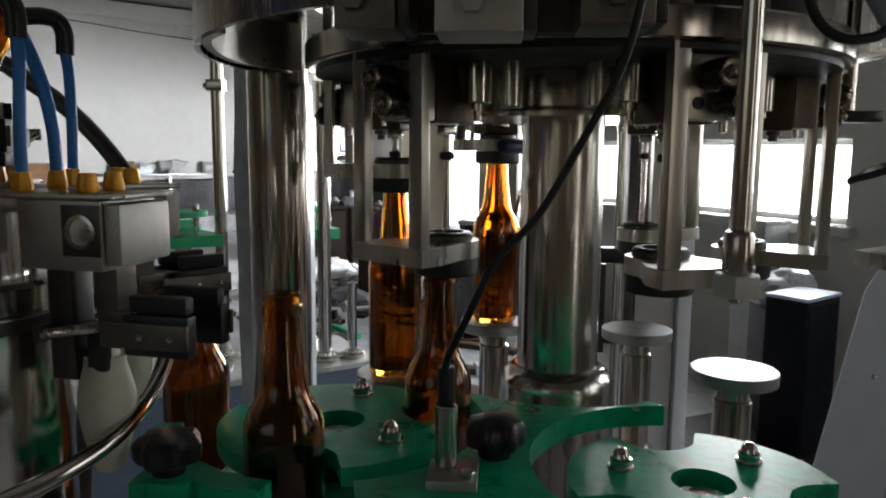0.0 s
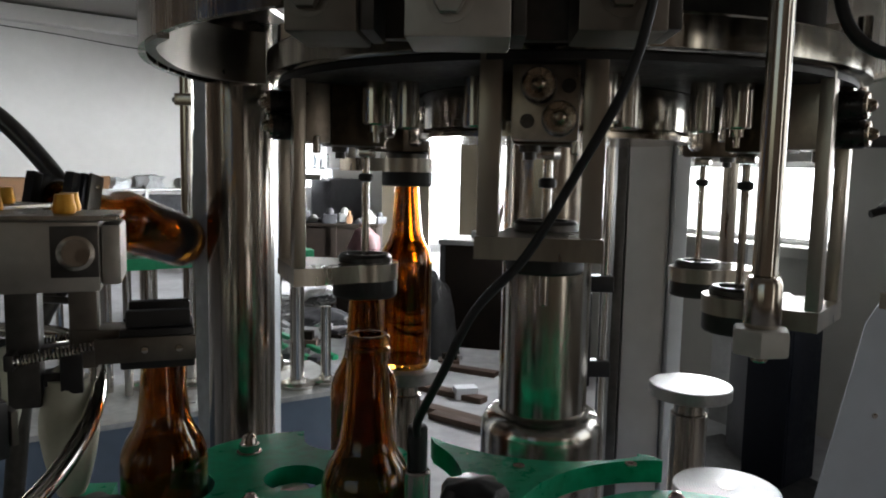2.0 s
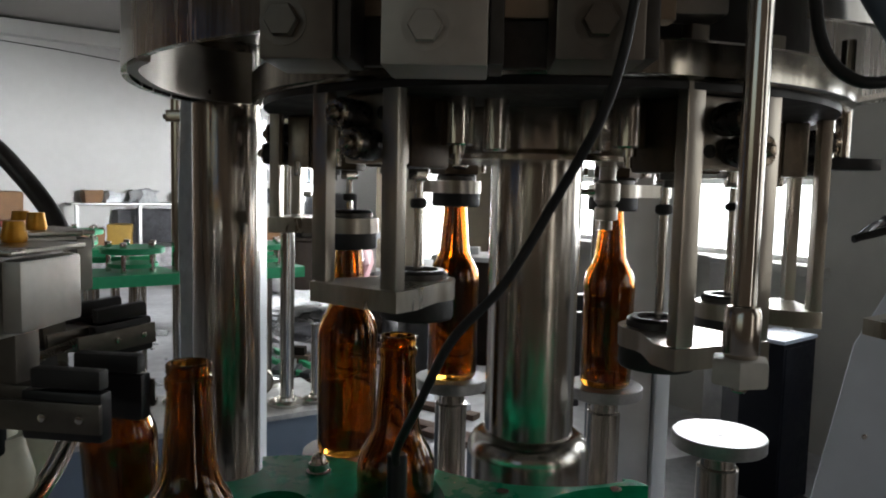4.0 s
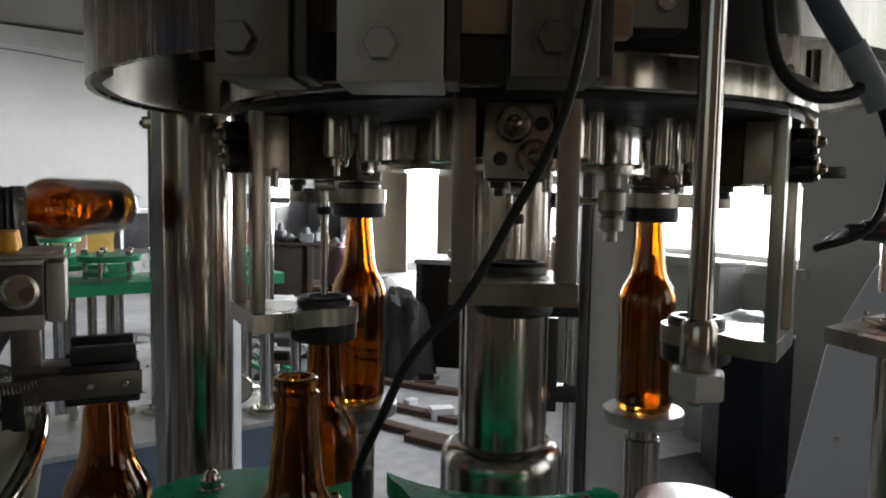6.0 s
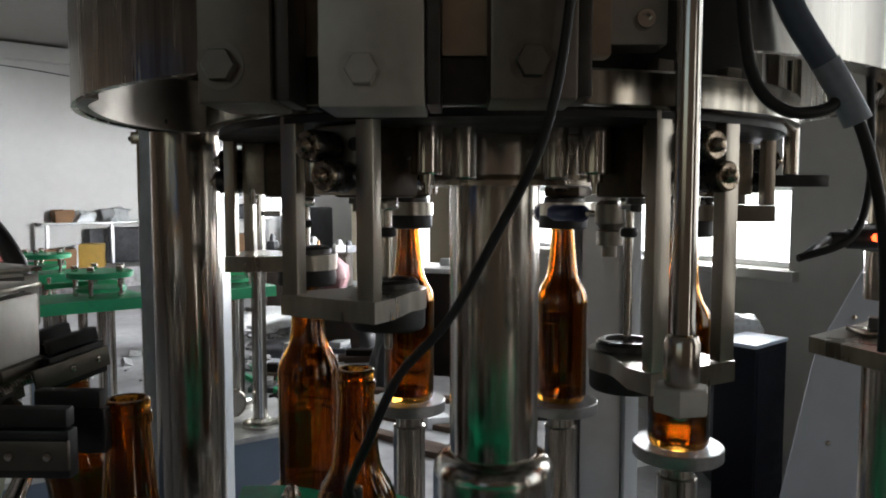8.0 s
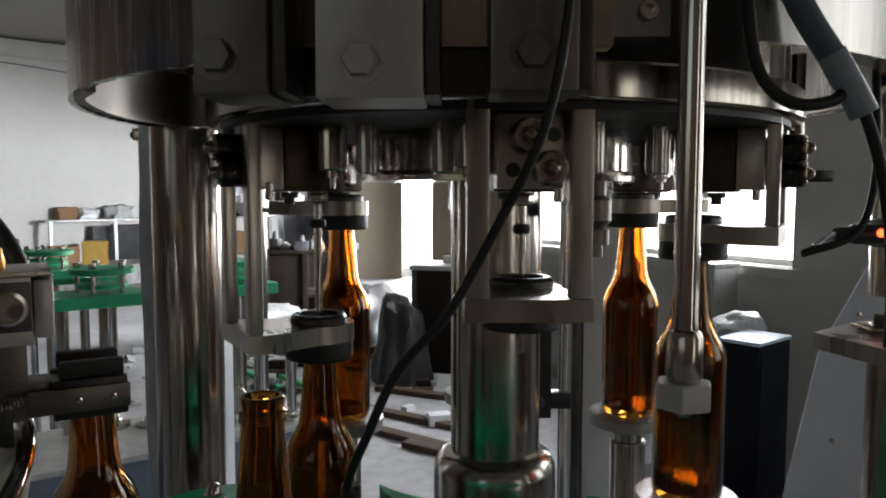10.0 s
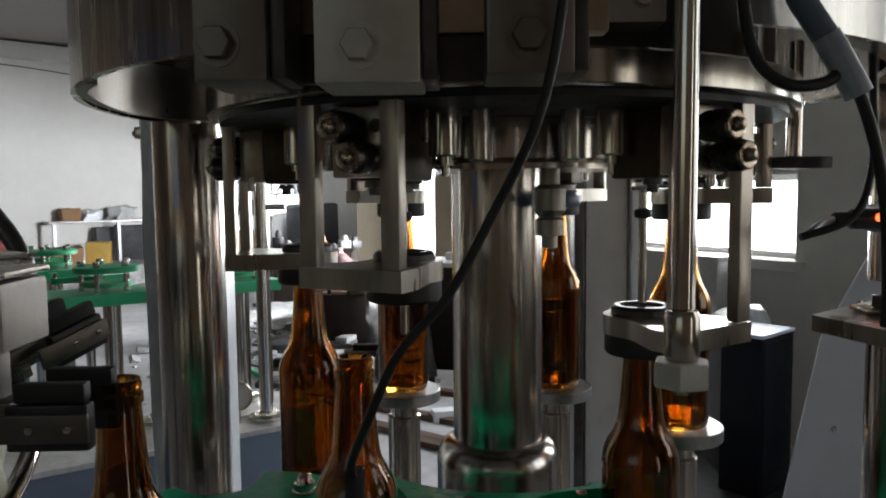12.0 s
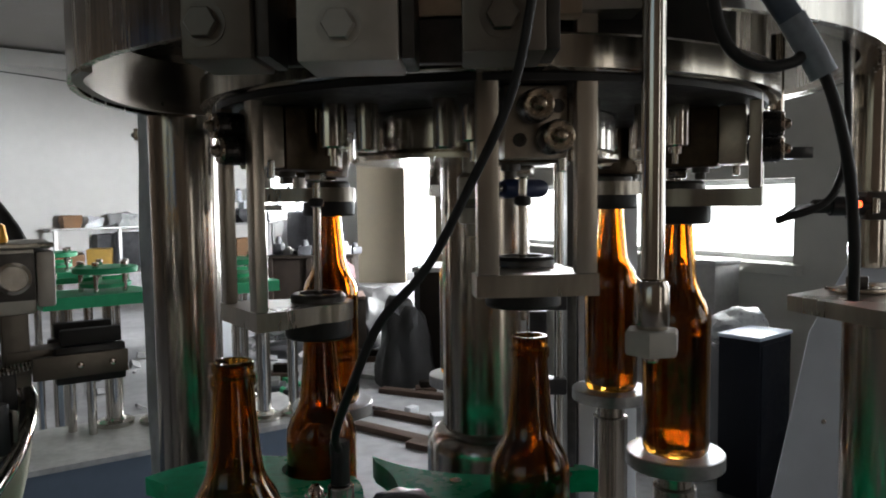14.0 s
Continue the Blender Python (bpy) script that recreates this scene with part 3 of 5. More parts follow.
BRUSHED_V = mat("vertical_brushed_sheet", (0.46, 0.43, 0.38), 0.24, 1.0, 0.42, 20, 0.05, stretch=(3, 3, 0.15), fine=4)
cam_housing()


def front_beam():
    root = empty("front_beam", Matrix.Translation((0, 0, H)))
    part("beam", box(-0.165, -0.338, 0.345, 0.0455, -0.322, 0.52, 0.002), BEAM, root)
    part("lower_lip", box(-0.160, -0.335, 0.3200, 0.020, -0.327, 0.3448, 0.001), DARKSTEEL, root)
    tagged(root, "pale steel beam across the filler's front", "machine beam")
    for x0, x1, z0, mt in ((-0.160, -0.125, 0.3145, CASTDARK), (-0.1025, -0.052, 0.3125, CAST2), (-0.021, 0.0205, 0.3160, CASTDARK)):
        b = empty("mounting_block", Matrix.Translation(((x0 + x1) / 2, 0, H)))
        w = (x1 - x0) / 2
        part("block_body", box(-w, -0.386, z0, w, -0.3385, 0.50, 0.0018), mt, b)
        bolt = part("bolt", hexnut(0.0082, 0.0, 0.0060), mt, b, "hexagon bolt head", m=Matrix.Translation((-0.006 if w < 0.018 else (-0.004 if w > 0.023 else -0.001), -0.3862, z0 + 0.0175)) @ TO_Y)
        part("washer", lathe([(0, 0), (0.0112, 0), (0.0112, 0.0012), (0, 0.0012)], 28), mt, bolt, m=Matrix.Translation((0, 0, -0.0008)))
        part("side_plate", box(w + 0.0005, -0.380, z0 + 0.002, w + 0.0075, -0.3388, 0.50, 0.001), DARKSTEEL, b)
        tagged(b, "dull steel mounting block with a hexagon bolt", "mounting block", "blocks on the front beam")
    b = empty("stop_block", Matrix.Translation((0.081, -0.262, H)))
    part("block_body", box(-0.0345, 0, 0.3655, 0.0150, 0.03, 0.47, 0.0025), CAST2, b)
    part("bolt", lathe([(0, 0), (0.0058, 0), (0.0062, 0.001), (0.0062, 0.008), (0.0056, 0.009), (0.0036, 0.009), (0.0036, 0.005), (0, 0.005)], 22), POLISHED, b, "socket head bolt", m=Matrix.Translation((-0.001, -0.0003, 0.3800)) @ TO_Y)
    tagged(b, "pale steel stop block with a socket bolt", "stop block")


CASTDARK = mat("dark_dull_steel", (0.21, 0.19, 0.165), 0.42, 1.0, 0.2, 14, 0.10)
BEAM = mat("tan_steel_beam", (0.55, 0.47, 0.37), 0.33, 1.0, 0.2, 12, 0.05)
CAST2 = mat("light_dull_steel", (0.52, 0.50, 0.46), 0.46, 1.0, 0.14, 16, 0.12)
front_beam()


def sensor_rod():
    root = empty("height_rod", Matrix.Translation((0.0755, -0.3735, H)))
    part("rod_shaft", rod(0.0060, 0.2016, 0.56, 24), POLISHED, root)
    part("rod_sleeve", lathe([(0, 0.1764), (0.0078, 0.1764), (0.0088, 0.179), (0.0088, 0.1985), (0.0075, 0.2015), (0, 0.2015)], 28), STEEL, root)
    part("nylon_nut", hexnut(0.0146, 0.1635, 0.1762), NYLON, root, "white nylon hexagon nut", m=Matrix.Rotation(radians(12), 4, "Z"))
    part("thread", rod(0.004, 0.159, 0.1634, 14), STEEL, root)
    part("rod_holder", box(-0.012, -0.004, 0.5605, 0.012, 0.05, 0.58, 0.002), STEEL, root)
    tagged(root, "hanging polished steel rod with white nylon nut", "adjusting rod")


sensor_rod()


def cables():
    c = empty("sensor_cable", Matrix.Translation((0, 0, H)))
    part("sheath", sweep([(0.016, -0.397, 0.50), (0.0165, -0.396, 0.41), (0.0144, -0.395, 0.3546), (0.004, -0.391, 0.2985), (-0.019, -0.375, 0.248), (-0.041, -0.37, 0.208), (-0.066, -0.368, 0.179), (-0.083, -0.360, 0.142), (-0.097, -0.332, 0.108), (-0.100, -0.304, 0.088)], 0.0025, 12), CABLE, c)
    part("plug", rod(0.0062, 0.066, 0.094, 18, m=Matrix.Translation((-0.1, -0.302, 0))), BLACKPL, c)
    part("sensor_barrel", rod(0.0085, 0.020, 0.0658, 22, m=Matrix.Translation((-0.1, -0.302, 0))), TURNED, c)
    part("sensor_bracket", box(-0.112, -0.330, -0.004, -0.076, -0.290, 0.0198, 0.002), CAST2, c, "milled steel sensor bracket")
    part("bracket_bolt", hexnut(0.0055, 0.0199, 0.0245, m=Matrix.Translation((-0.083, -0.322, 0))), TURNED, c)
    tagged(c, "black sensor cable running down to a barrel sensor", "cable")
    c = empty("looped_cable", Matrix.Translation((0, 0, H)))
    part("sheath", sweep([(0.113, -0.3307, 0.4373), (0.1167, -0.3307, 0.3703), (0.1232, -0.3334, 0.3322), (0.1391, -0.3362, 0.3159), (0.1614, -0.3344, 0.3173), (0.1707, -0.3300, 0.3265)], 0.0033, 12), CABLE, c)
    tagged(c, "black cable hanging in a loop", "cable")
    c = empty("sleeved_cable", Matrix.Translation((0, 0, H)))
    part("sheath", sweep([(0.1288, -0.3307, 0.4187), (0.1391, -0.3307, 0.3768), (0.166, -0.3307, 0.335), (0.1828, -0.3307, 0.3052), (0.1944, -0.3307, 0.2624), (0.2004, -0.3279, 0.2187), (0.2042, -0.3214, 0.1834)], 0.0033, 12), CABLE, c)
    part("sleeve", sweep([(0.1284, -0.3307, 0.4205), (0.14, -0.3307, 0.3759), (0.166, -0.3307, 0.335)], 0.0070, 16), GREYHOSE, c, "grey-blue hose sleeve")
    part("taped_end", sweep([(0.1614, -0.3307, 0.3424), (0.1716, -0.3307, 0.3257), (0.18, -0.3307, 0.3108)], 0.0076, 16), TAPE, c, "translucent tape wrapped round the hose")
    tagged(c, "black cable in a taped grey-blue hose", "cable")
    c = empty("thin_cable", Matrix.Translation((0, 0, H)))
    part("sheath", sweep([(0.262, -0.18, 0.42), (0.266, -0.185, 0.33), (0.264, -0.19, 0.275), (0.247, -0.20, 0.240), (0.212, -0.20, 0.2262), (0.218, -0.195, 0.2275), (0.244, -0.16, 0.2335), (0.279, -0.105, 0.234)], 0.0028, 10), CABLE, c)
    tagged(c, "thin black cable bent back to a sensor", "cable")


TAPE = mat("milky_tape", (0.30, 0.34, 0.38), 0.3, 0.0, 0.2, 25, 0.2)
cables()


def photo_sensor():
    root = empty("photo_sensor", Matrix.Translation((0.315, -0.105, H)))
    part("barrel", rod(0.0085, -0.022, 0.036, 20, m=TO_X), BLACKPL, root, m=Matrix.Translation((0, 0, 0.234)))
    for x in (0.010, 0.024):
        part("lock_nut", hexnut(0.0125, x, x + 0.006, m=TO_X), POLISHED, root, m=Matrix.Translation((0, 0, 0.234)))
    part("indicator", lathe([(0, 0), (0.0035, 0), (0.003, 0.0025), (0, 0.0032)], 14), REDLED, root, "glowing red indicator light", m=Matrix.Translation((-0.002, -0.0085, 0.2355)) @ TO_Y)
    part("cable_gland", rod(0.006, -0.036, -0.0222, 16, m=TO_X), RUBBER, root, m=Matrix.Translation((0, 0, 0.234)))
    part("holder_post", rod(0.016, 0.178, 0.56, 26), STEEL, root, m=Matrix.Translation((0.028, 0.03, 0)))
    part("holder_arm", box(0.006, -0.008, 0.222, 0.040, 0.03, 0.246, 0.002), DARKSTEEL, root)
    tagged(root, "black barrel photo sensor with red light on a post", "sensor")
    t = empty("side_table", Matrix.Translation((0, 0, H)))
    part("table_plate", slab([(0.206, -0.229), (0.290, -0.158), (0.47, -0.175), (0.50, -0.45), (0.30, -0.45), (0.228, -0.300)], 0.163, 0.174), PLATE, t, "thick milled steel plate")
    part("table_leg", lathe([(0, -0.4), (0.030, -0.4), (0.030, 0.1625), (0, 0.1625)], 36), STEEL, t, m=Matrix.Translation((0.290, -0.205, 0)))
    cl = part("clamp_pad", box(-0.017, -0.013, 0.1745, 0.017, 0.013, 0.178, 0.001), STEEL, t, m=Matrix.Translation((0.258, -0.222, 0)))
    part("clamp_bolt", hexnut(0.008, 0.1782, 0.186), DARKSTEEL, cl)
    tagged(t, "steel side table plate on a round leg", "machine table")
    g = empty("side_guide", Matrix.Translation((0, 0, H)))
    part("guide_plate", slab([(0.246, -0.24), (0.262, -0.222), (0.36, -0.20), (0.42, -0.25), (0.42, -0.34), (0.30, -0.36), (0.262, -0.31), (0.243, -0.262)], -0.002, 0.014), GREEN, g)
    part("guide_nut", lathe([(0, 0.014), (0.009, 0.014), (0.009, 0.018), (0.0065, 0.019), (0.006, 0.026), (0, 0.030)], 18), TURNED, g, m=Matrix.Translation((0.285, -0.262, 0)))
    tagged(g, "green plastic bottle guide by the side table", "guide plate")
    b = empty("black_stop_bar", Matrix.Translation((0, 0, H)))
    part("bar", box(0.262, -0.03, 0.279, 0.314, 0.0, 0.290, 0.0015), BLACKPL, b)
    part("bar_post", rod(0.007, 0.2903, 0.40, 16, m=Matrix.Translation((0.285, -0.012, 0))), STEEL, b)
    tagged(b, "black plastic stop bar under the bowl rim", "stop bar")


photo_sensor()


# ---- star wheels and guides ----
STAR_IN_XY, STAR_OUT_XY = (-0.204, -0.197), (0.093, -0.267)


def star_wheel(name, nut_r=0.068):
    root = empty(name)
    out = []
    R, pr, pd = 0.102, 0.0345, 0.094
    for i in range(180):
        a = radians(i * 2)
        r = R
        for p in range(3):
            da = a - radians(120 * p)
            d = pd * math.cos(da)
            s = pr * pr - (pd * math.sin(da)) ** 2
            if s > 0 and d > 0:
                r = min(r, d - math.sqrt(s))
        out.append((r * math.cos(a), r * math.sin(a)))
    part("star_plate", slab(out, -0.004, 0.011, [(0, 0, 0.024)]), GREEN, root, "green plastic disc with three bottle pockets")
    part("lower_star_plate", slab(out, -0.050, -0.036, [(0, 0, 0.024)]), GREEN, root)
    for p in range(3):
        a = radians(60 + 120 * p)
        m = Matrix.Translation((nut_r * math.cos(a), nut_r * math.sin(a), 0))
        nut = part("dome_nut", lathe([(0, 0.0112), (0.0105, 0.0112), (0.0105, 0.0125), (0.0085, 0.0128), (0.0085, 0.019), (0.0068, 0.0195), (0.006, 0.024), (0.0035, 0.027), (0, 0.028)], 18), POLISHED, root, m=m)
        part("spacer", rod(0.007, -0.0358, -0.0042, 16, m=m), STEEL, root)
    part("hub", lathe([(0, -0.13), (0.02, -0.13), (0.02, -0.012), (0.011, -0.011), (0.011, 0.002), (0, 0.003)], 30), PLATE, root)
    return tagged(root, "green three-pocket star wheel with steel dome nuts", "star wheel", "star wheels")


infeed_star = star_wheel("star_wheel")
outfeed_star = star_wheel("star_wheel", 0.062)


def guide_plate():
    def arc(c, r, a0, a1, n):
        return [(c[0] + r * math.cos(radians(a0 + (a1 - a0) * i / n)), c[1] + r * math.sin(radians(a0 + (a1 - a0) * i / n))) for i in range(n + 1)]
    out = arc(STAR_IN_XY, 0.130, -72, 38, 20)
    out += [(-0.147 * math.sin(radians(a)), -0.147 * math.cos(radians(a))) for a in range(46, -34, -4)]
    out += [(0.072, -0.123), (0.081, -0.124), (0.088, -0.131)]
    out += arc(STAR_OUT_XY, 0.131, 91, 252, 28)
    out += [(0.03, -0.42), (-0.14, -0.42)]
    root = empty("centre_guide", Matrix.Translation((0, 0, H)))
    part("guide_plate", slab(out, -0.006, 0.013), GREEN, root, "glossy green plastic plate with concave edges")
    knob = part("star_knob", lathe([(0, 0.0135), (0.012, 0.0135), (0.013, 0.022), (0.019, 0.024), (0.021, 0.028), (0.021, 0.038), (0.018, 0.043), (0.008, 0.046), (0, 0.047)], 42), BLACKPL, root, "black plastic clamping knob", m=Matrix.Translation((-0.065, -0.264, -0.002)) @ Matrix.Diagonal((1.05, 1.05, 1.0, 1)))
    for v in knob.data.vertices:
        r = math.hypot(v.co.x, v.co.y)
        if r > 0.015:
            k = 1 + 0.10 * math.cos(7 * math.atan2(v.co.y, v.co.x))
            v.co.x, v.co.y = v.co.x * k, v.co.y * k
    for x, y in ((0.062, -0.148), (-0.03, -0.162)):
        part("sunk_screw", lathe([(0, 0.0133), (0.005, 0.0133), (0.005, 0.0145), (0.0025, 0.0145), (0.0025, 0.0137), (0, 0.0137)], 16), STEEL, root, m=Matrix.Translation((x, y, 0)))
    part("guide_support", rod(0.014, -0.33, -0.0065, 20, m=Matrix.Translation((-0.06, -0.30, 0))), STEEL, root)
    rnd = random.Random(5)
    bm = bmesh.new()
    for _ in range(46):
        x, y, r = rnd.uniform(-0.10, 0.09), rnd.uniform(-0.22, -0.13), rnd.uniform(0.0010, 0.0024)
        if math.hypot(x, y) < 0.152 or math.hypot(x - STAR_OUT_XY[0], y - STAR_OUT_XY[1]) < 0.137 or math.hypot(x + 0.204, y + 0.197) < 0.137:
            continue
        lathe([(r, 0.0132), (r * 0.8, 0.0132 + r * 0.4), (0, 0.0132 + r * 0.6)], 10, bm, Matrix.Translation((x, y, 0)))
    drops = part("water_drops", bm, WATER, root)
    drops["kind"] = "stuff"
    tagged(root, "green plastic centre guide between the star wheels", "guide plate")
    for nm, c, a0, a1 in (("outer_guide", STAR_IN_XY, 192, 262), ("outer_guide", STAR_OUT_XY, -80, -28)):
        pts = arc(c, 0.1305, a0, a1, 18) + arc(c, 0.152, a1, a0, 18)
        g = empty(nm, Matrix.Translation((0, 0, H)))
        part("guide_plate", slab(pts, -0.006, 0.013), GREEN, g)
        part("guide_support", rod(0.008, -0.33, -0.0065, 16, m=Matrix.Translation((c[0] + 0.141 * math.cos(radians((a0 + a1) / 2)), c[1] + 0.141 * math.sin(radians((a0 + a1) / 2)), 0))), STEEL, g)
        if a0 == 192:
            part("clamp_tab", box(-0.322, -0.340, -0.006, -0.278, -0.300, 0.0128, 0.003), GREEN, g)
            kn = part("star_knob", lathe([(0, 0.0132), (0.012, 0.0132), (0.013, 0.020), (0.020, 0.022), (0.0225, 0.026), (0.0225, 0.036), (0.019, 0.041), (0.008, 0.044), (0, 0.045)], 42), BLACKPL, g, "black plastic clamping knob", m=Matrix.Translation((-0.300, -0.320, 0)))
            for v in kn.data.vertices:
                r = math.hypot(v.co.x, v.co.y)
                if r > 0.015:
                    q = 1 + 0.10 * math.cos(7 * math.atan2(v.co.y, v.co.x))
                    v.co.x, v.co.y = v.co.x * q, v.co.y * q
        tagged(g, "curved green plastic outer bottle guide", "guide plate", "outer guides")
    for c in (STAR_IN_XY, STAR_OUT_XY):
        pts = []
        for i in range(90):
            a = radians(4 * i)
            x, y = c[0] + 0.14 * math.cos(a), c[1] + 0.14 * math.sin(a)
            d = math.hypot(x, y)
            if d < 0.236:
                x, y = x * 0.236 / d, y * 0.236 / d
            pts.append((x, y))
        t = empty("transfer_plate", Matrix.Translation((0, 0, H)))
        part("slide_plate", slab(pts, -0.104, -0.0885), BLACKPL, t)
        part("plate_leg", rod(0.02, -0.5, -0.1045, 20, m=Matrix.Translation((c[0] * 1.25, c[1] * 1.25, 0))), STEEL, t)
        tagged(t, "black plastic slide plate under a star wheel", "machine plate", "slide plates")


WATER = glass("clear_water", (0.95, 0.97, 0.97), 0.0)
guide_plate()

# ---- the rinser ----
RX, RY = -0.470, -0.3096
rinser = tagged(empty("rinser_carousel"), "rotating rinser hub with steel blocks and air hoses", "bottle rinser")
part("hub_drum", lathe([(0, -0.30), (0.080, -0.30), (0.080, 0.148), (0.077, 0.152), (0.060, 0.153), (0.060, 0.20), (0, 0.20)], 56), POLISHED, rinser, "polished steel hub")
part("hub_collar", lathe([(0.0802, 0.118), (0.084, 0.118), (0.084, 0.128), (0.0802, 0.128)], 48, closed=True), DARKSTEEL, rinser)
for p in range(6):
    m = Matrix.Rotation(radians(60 * p), 4, "Z")
    blk = part("unit_block", box(0.094, -0.029, 0.166, 0.158, 0.029, 0.2125, 0.002), CAST2, rinser, "dull steel carrier block with round socket", m=m)
    part("bearing_block", box(0.1585, -0.027, 0.170, 0.171, 0.027, 0.2105, 0.003), CAST2, rinser, m=m)
    part("cover_plate", box(0.055, -0.033, 0.2128, 0.170, 0.033, 0.2165, 0.0012), PLATE, rinser, m=m)
    for s in (-1, 1):
        part("socket", lathe([(0, 0), (0.0115, 0), (0.0115, 0.002), (0.009, 0.0025), (0.0085, 0.001), (0, 0.001)], 26), TURNED, blk, m=Matrix.Translation((0.144, s * 0.0300, 0.192)) @ Matrix.Rotation(radians(-s * 90), 4, "X"))
    for s in (-1, 1):
        part("socket_plate", box(0.129, s * 0.0291, 0.176, 0.1575, s * 0.0299, 0.2095, 0.0003), DARKSTEEL, blk)
    part("hanger", box(0.098, -0.011, 0.085, 0.118, 0.011, 0.1655, 0.002), DARKSTEEL, rinser, m=m)
    part("nozzle_arm", box(0.1182, -0.008, 0.098, 0.136, 0.008, 0.108, 0.002), BLACKPL, rinser, m=m)
    for i, (x, y) in enumerate(((0.088, -0.016), (0.088, 0.016), (0.136, -0.012), (0.136, 0.014))):
        fit_ = part("hose_fitting", lathe([(0, 0.2167), (0.0068, 0.2167), (0.0075, 0.2195), (0.0062, 0.226), (0.0058, 0.2295), (0, 0.2295)], 6 if i < 2 else 18), BRASS, rinser, "yellow brass hose fitting", m=m @ Matrix.Translation((x, y, 0)))
        if i == 0:
            tube = part("air_hose", sweep([(0, 0, 0.2297), (0.001, 0, 0.262), (0.0015, 0.002, 0.300), (0, 0.003, 0.3195)], 0.0041, 12), BLUEHOSE, fit_, "blue plastic air hose")
            part("hose_elbow", sweep([(0, 0.003, 0.318), (0, 0.003, 0.334), (-0.005, 0.003, 0.343), (-0.016, 0.003, 0.345), (-0.028, 0.003, 0.343)], 0.0066, 14), BLACKPL, tube, "black plastic elbow fitting")
        if i == 1:
            part("air_hose", sweep([(0, 0, 0.2297), (-0.002, 0, 0.262), (-0.010, -0.003, 0.302), (-0.028, -0.006, 0.345), (-0.055, -0.004, 0.40)], 0.0043, 12), BLUEHOSE, fit_, "blue plastic air hose")
    part("rinse_nozzle", lathe([(0, 0.004), (0.009, 0.004), (0.0115, 0.010), (0.0165, 0.030), (0.0195, 0.050), (0.0190, 0.062), (0.0160, 0.074), (0.0140, 0.082), (0.0140, 0.087), (0, 0.087)], 30), WHITEPL, rinser, "cream white plastic nozzle bottle", m=m @ Matrix.Translation((0.133, 0, 0.015)))


def rinser_rail():
    root = empty("rinser_rail", Matrix.Translation((RX, RY, H)))
    def rail_z(a):
        return float(np.interp(a, [-180, -60, -20, 0, 25, 60, 120, 180], [0.06, 0.025, 0.045, 0.066, 0.095, 0.112, 0.108, 0.06]))
    part("rail_ring", sweep([(0.152 * math.cos(radians(a)), 0.152 * math.sin(radians(a)), rail_z(a)) for a in range(-180, 180, 15)], 0.0062, 14, closed=True, smooth=3), POLISHED, root, "bent polished cam rail tube")
    for a in (-150, -75, 95, 165):
        part("rail_post", rod(0.005, -0.30, rail_z(a) - 0.006, 14, m=Matrix.Translation((0.152 * math.cos(radians(a)), 0.152 * math.sin(radians(a)), 0))), STEEL, root)
    part("rail_base", lathe([(0, -0.32), (0.19, -0.32), (0.19, -0.301), (0, -0.301)], 48), DECK, root)
    part("rail_foot", lathe([(0, -0.95), (0.16, -0.95), (0.16, -0.3203), (0, -0.3203)], 40), BLUEGREY, root)
    tagged(root, "round polished rail on posts round the rinser", "machine rail")


rinser_rail()


JAWPLATE = mat("dark_steel_jaw_plate", (0.17, 0.155, 0.135), 0.4, 1.0, 0.2, 20, 0.08)


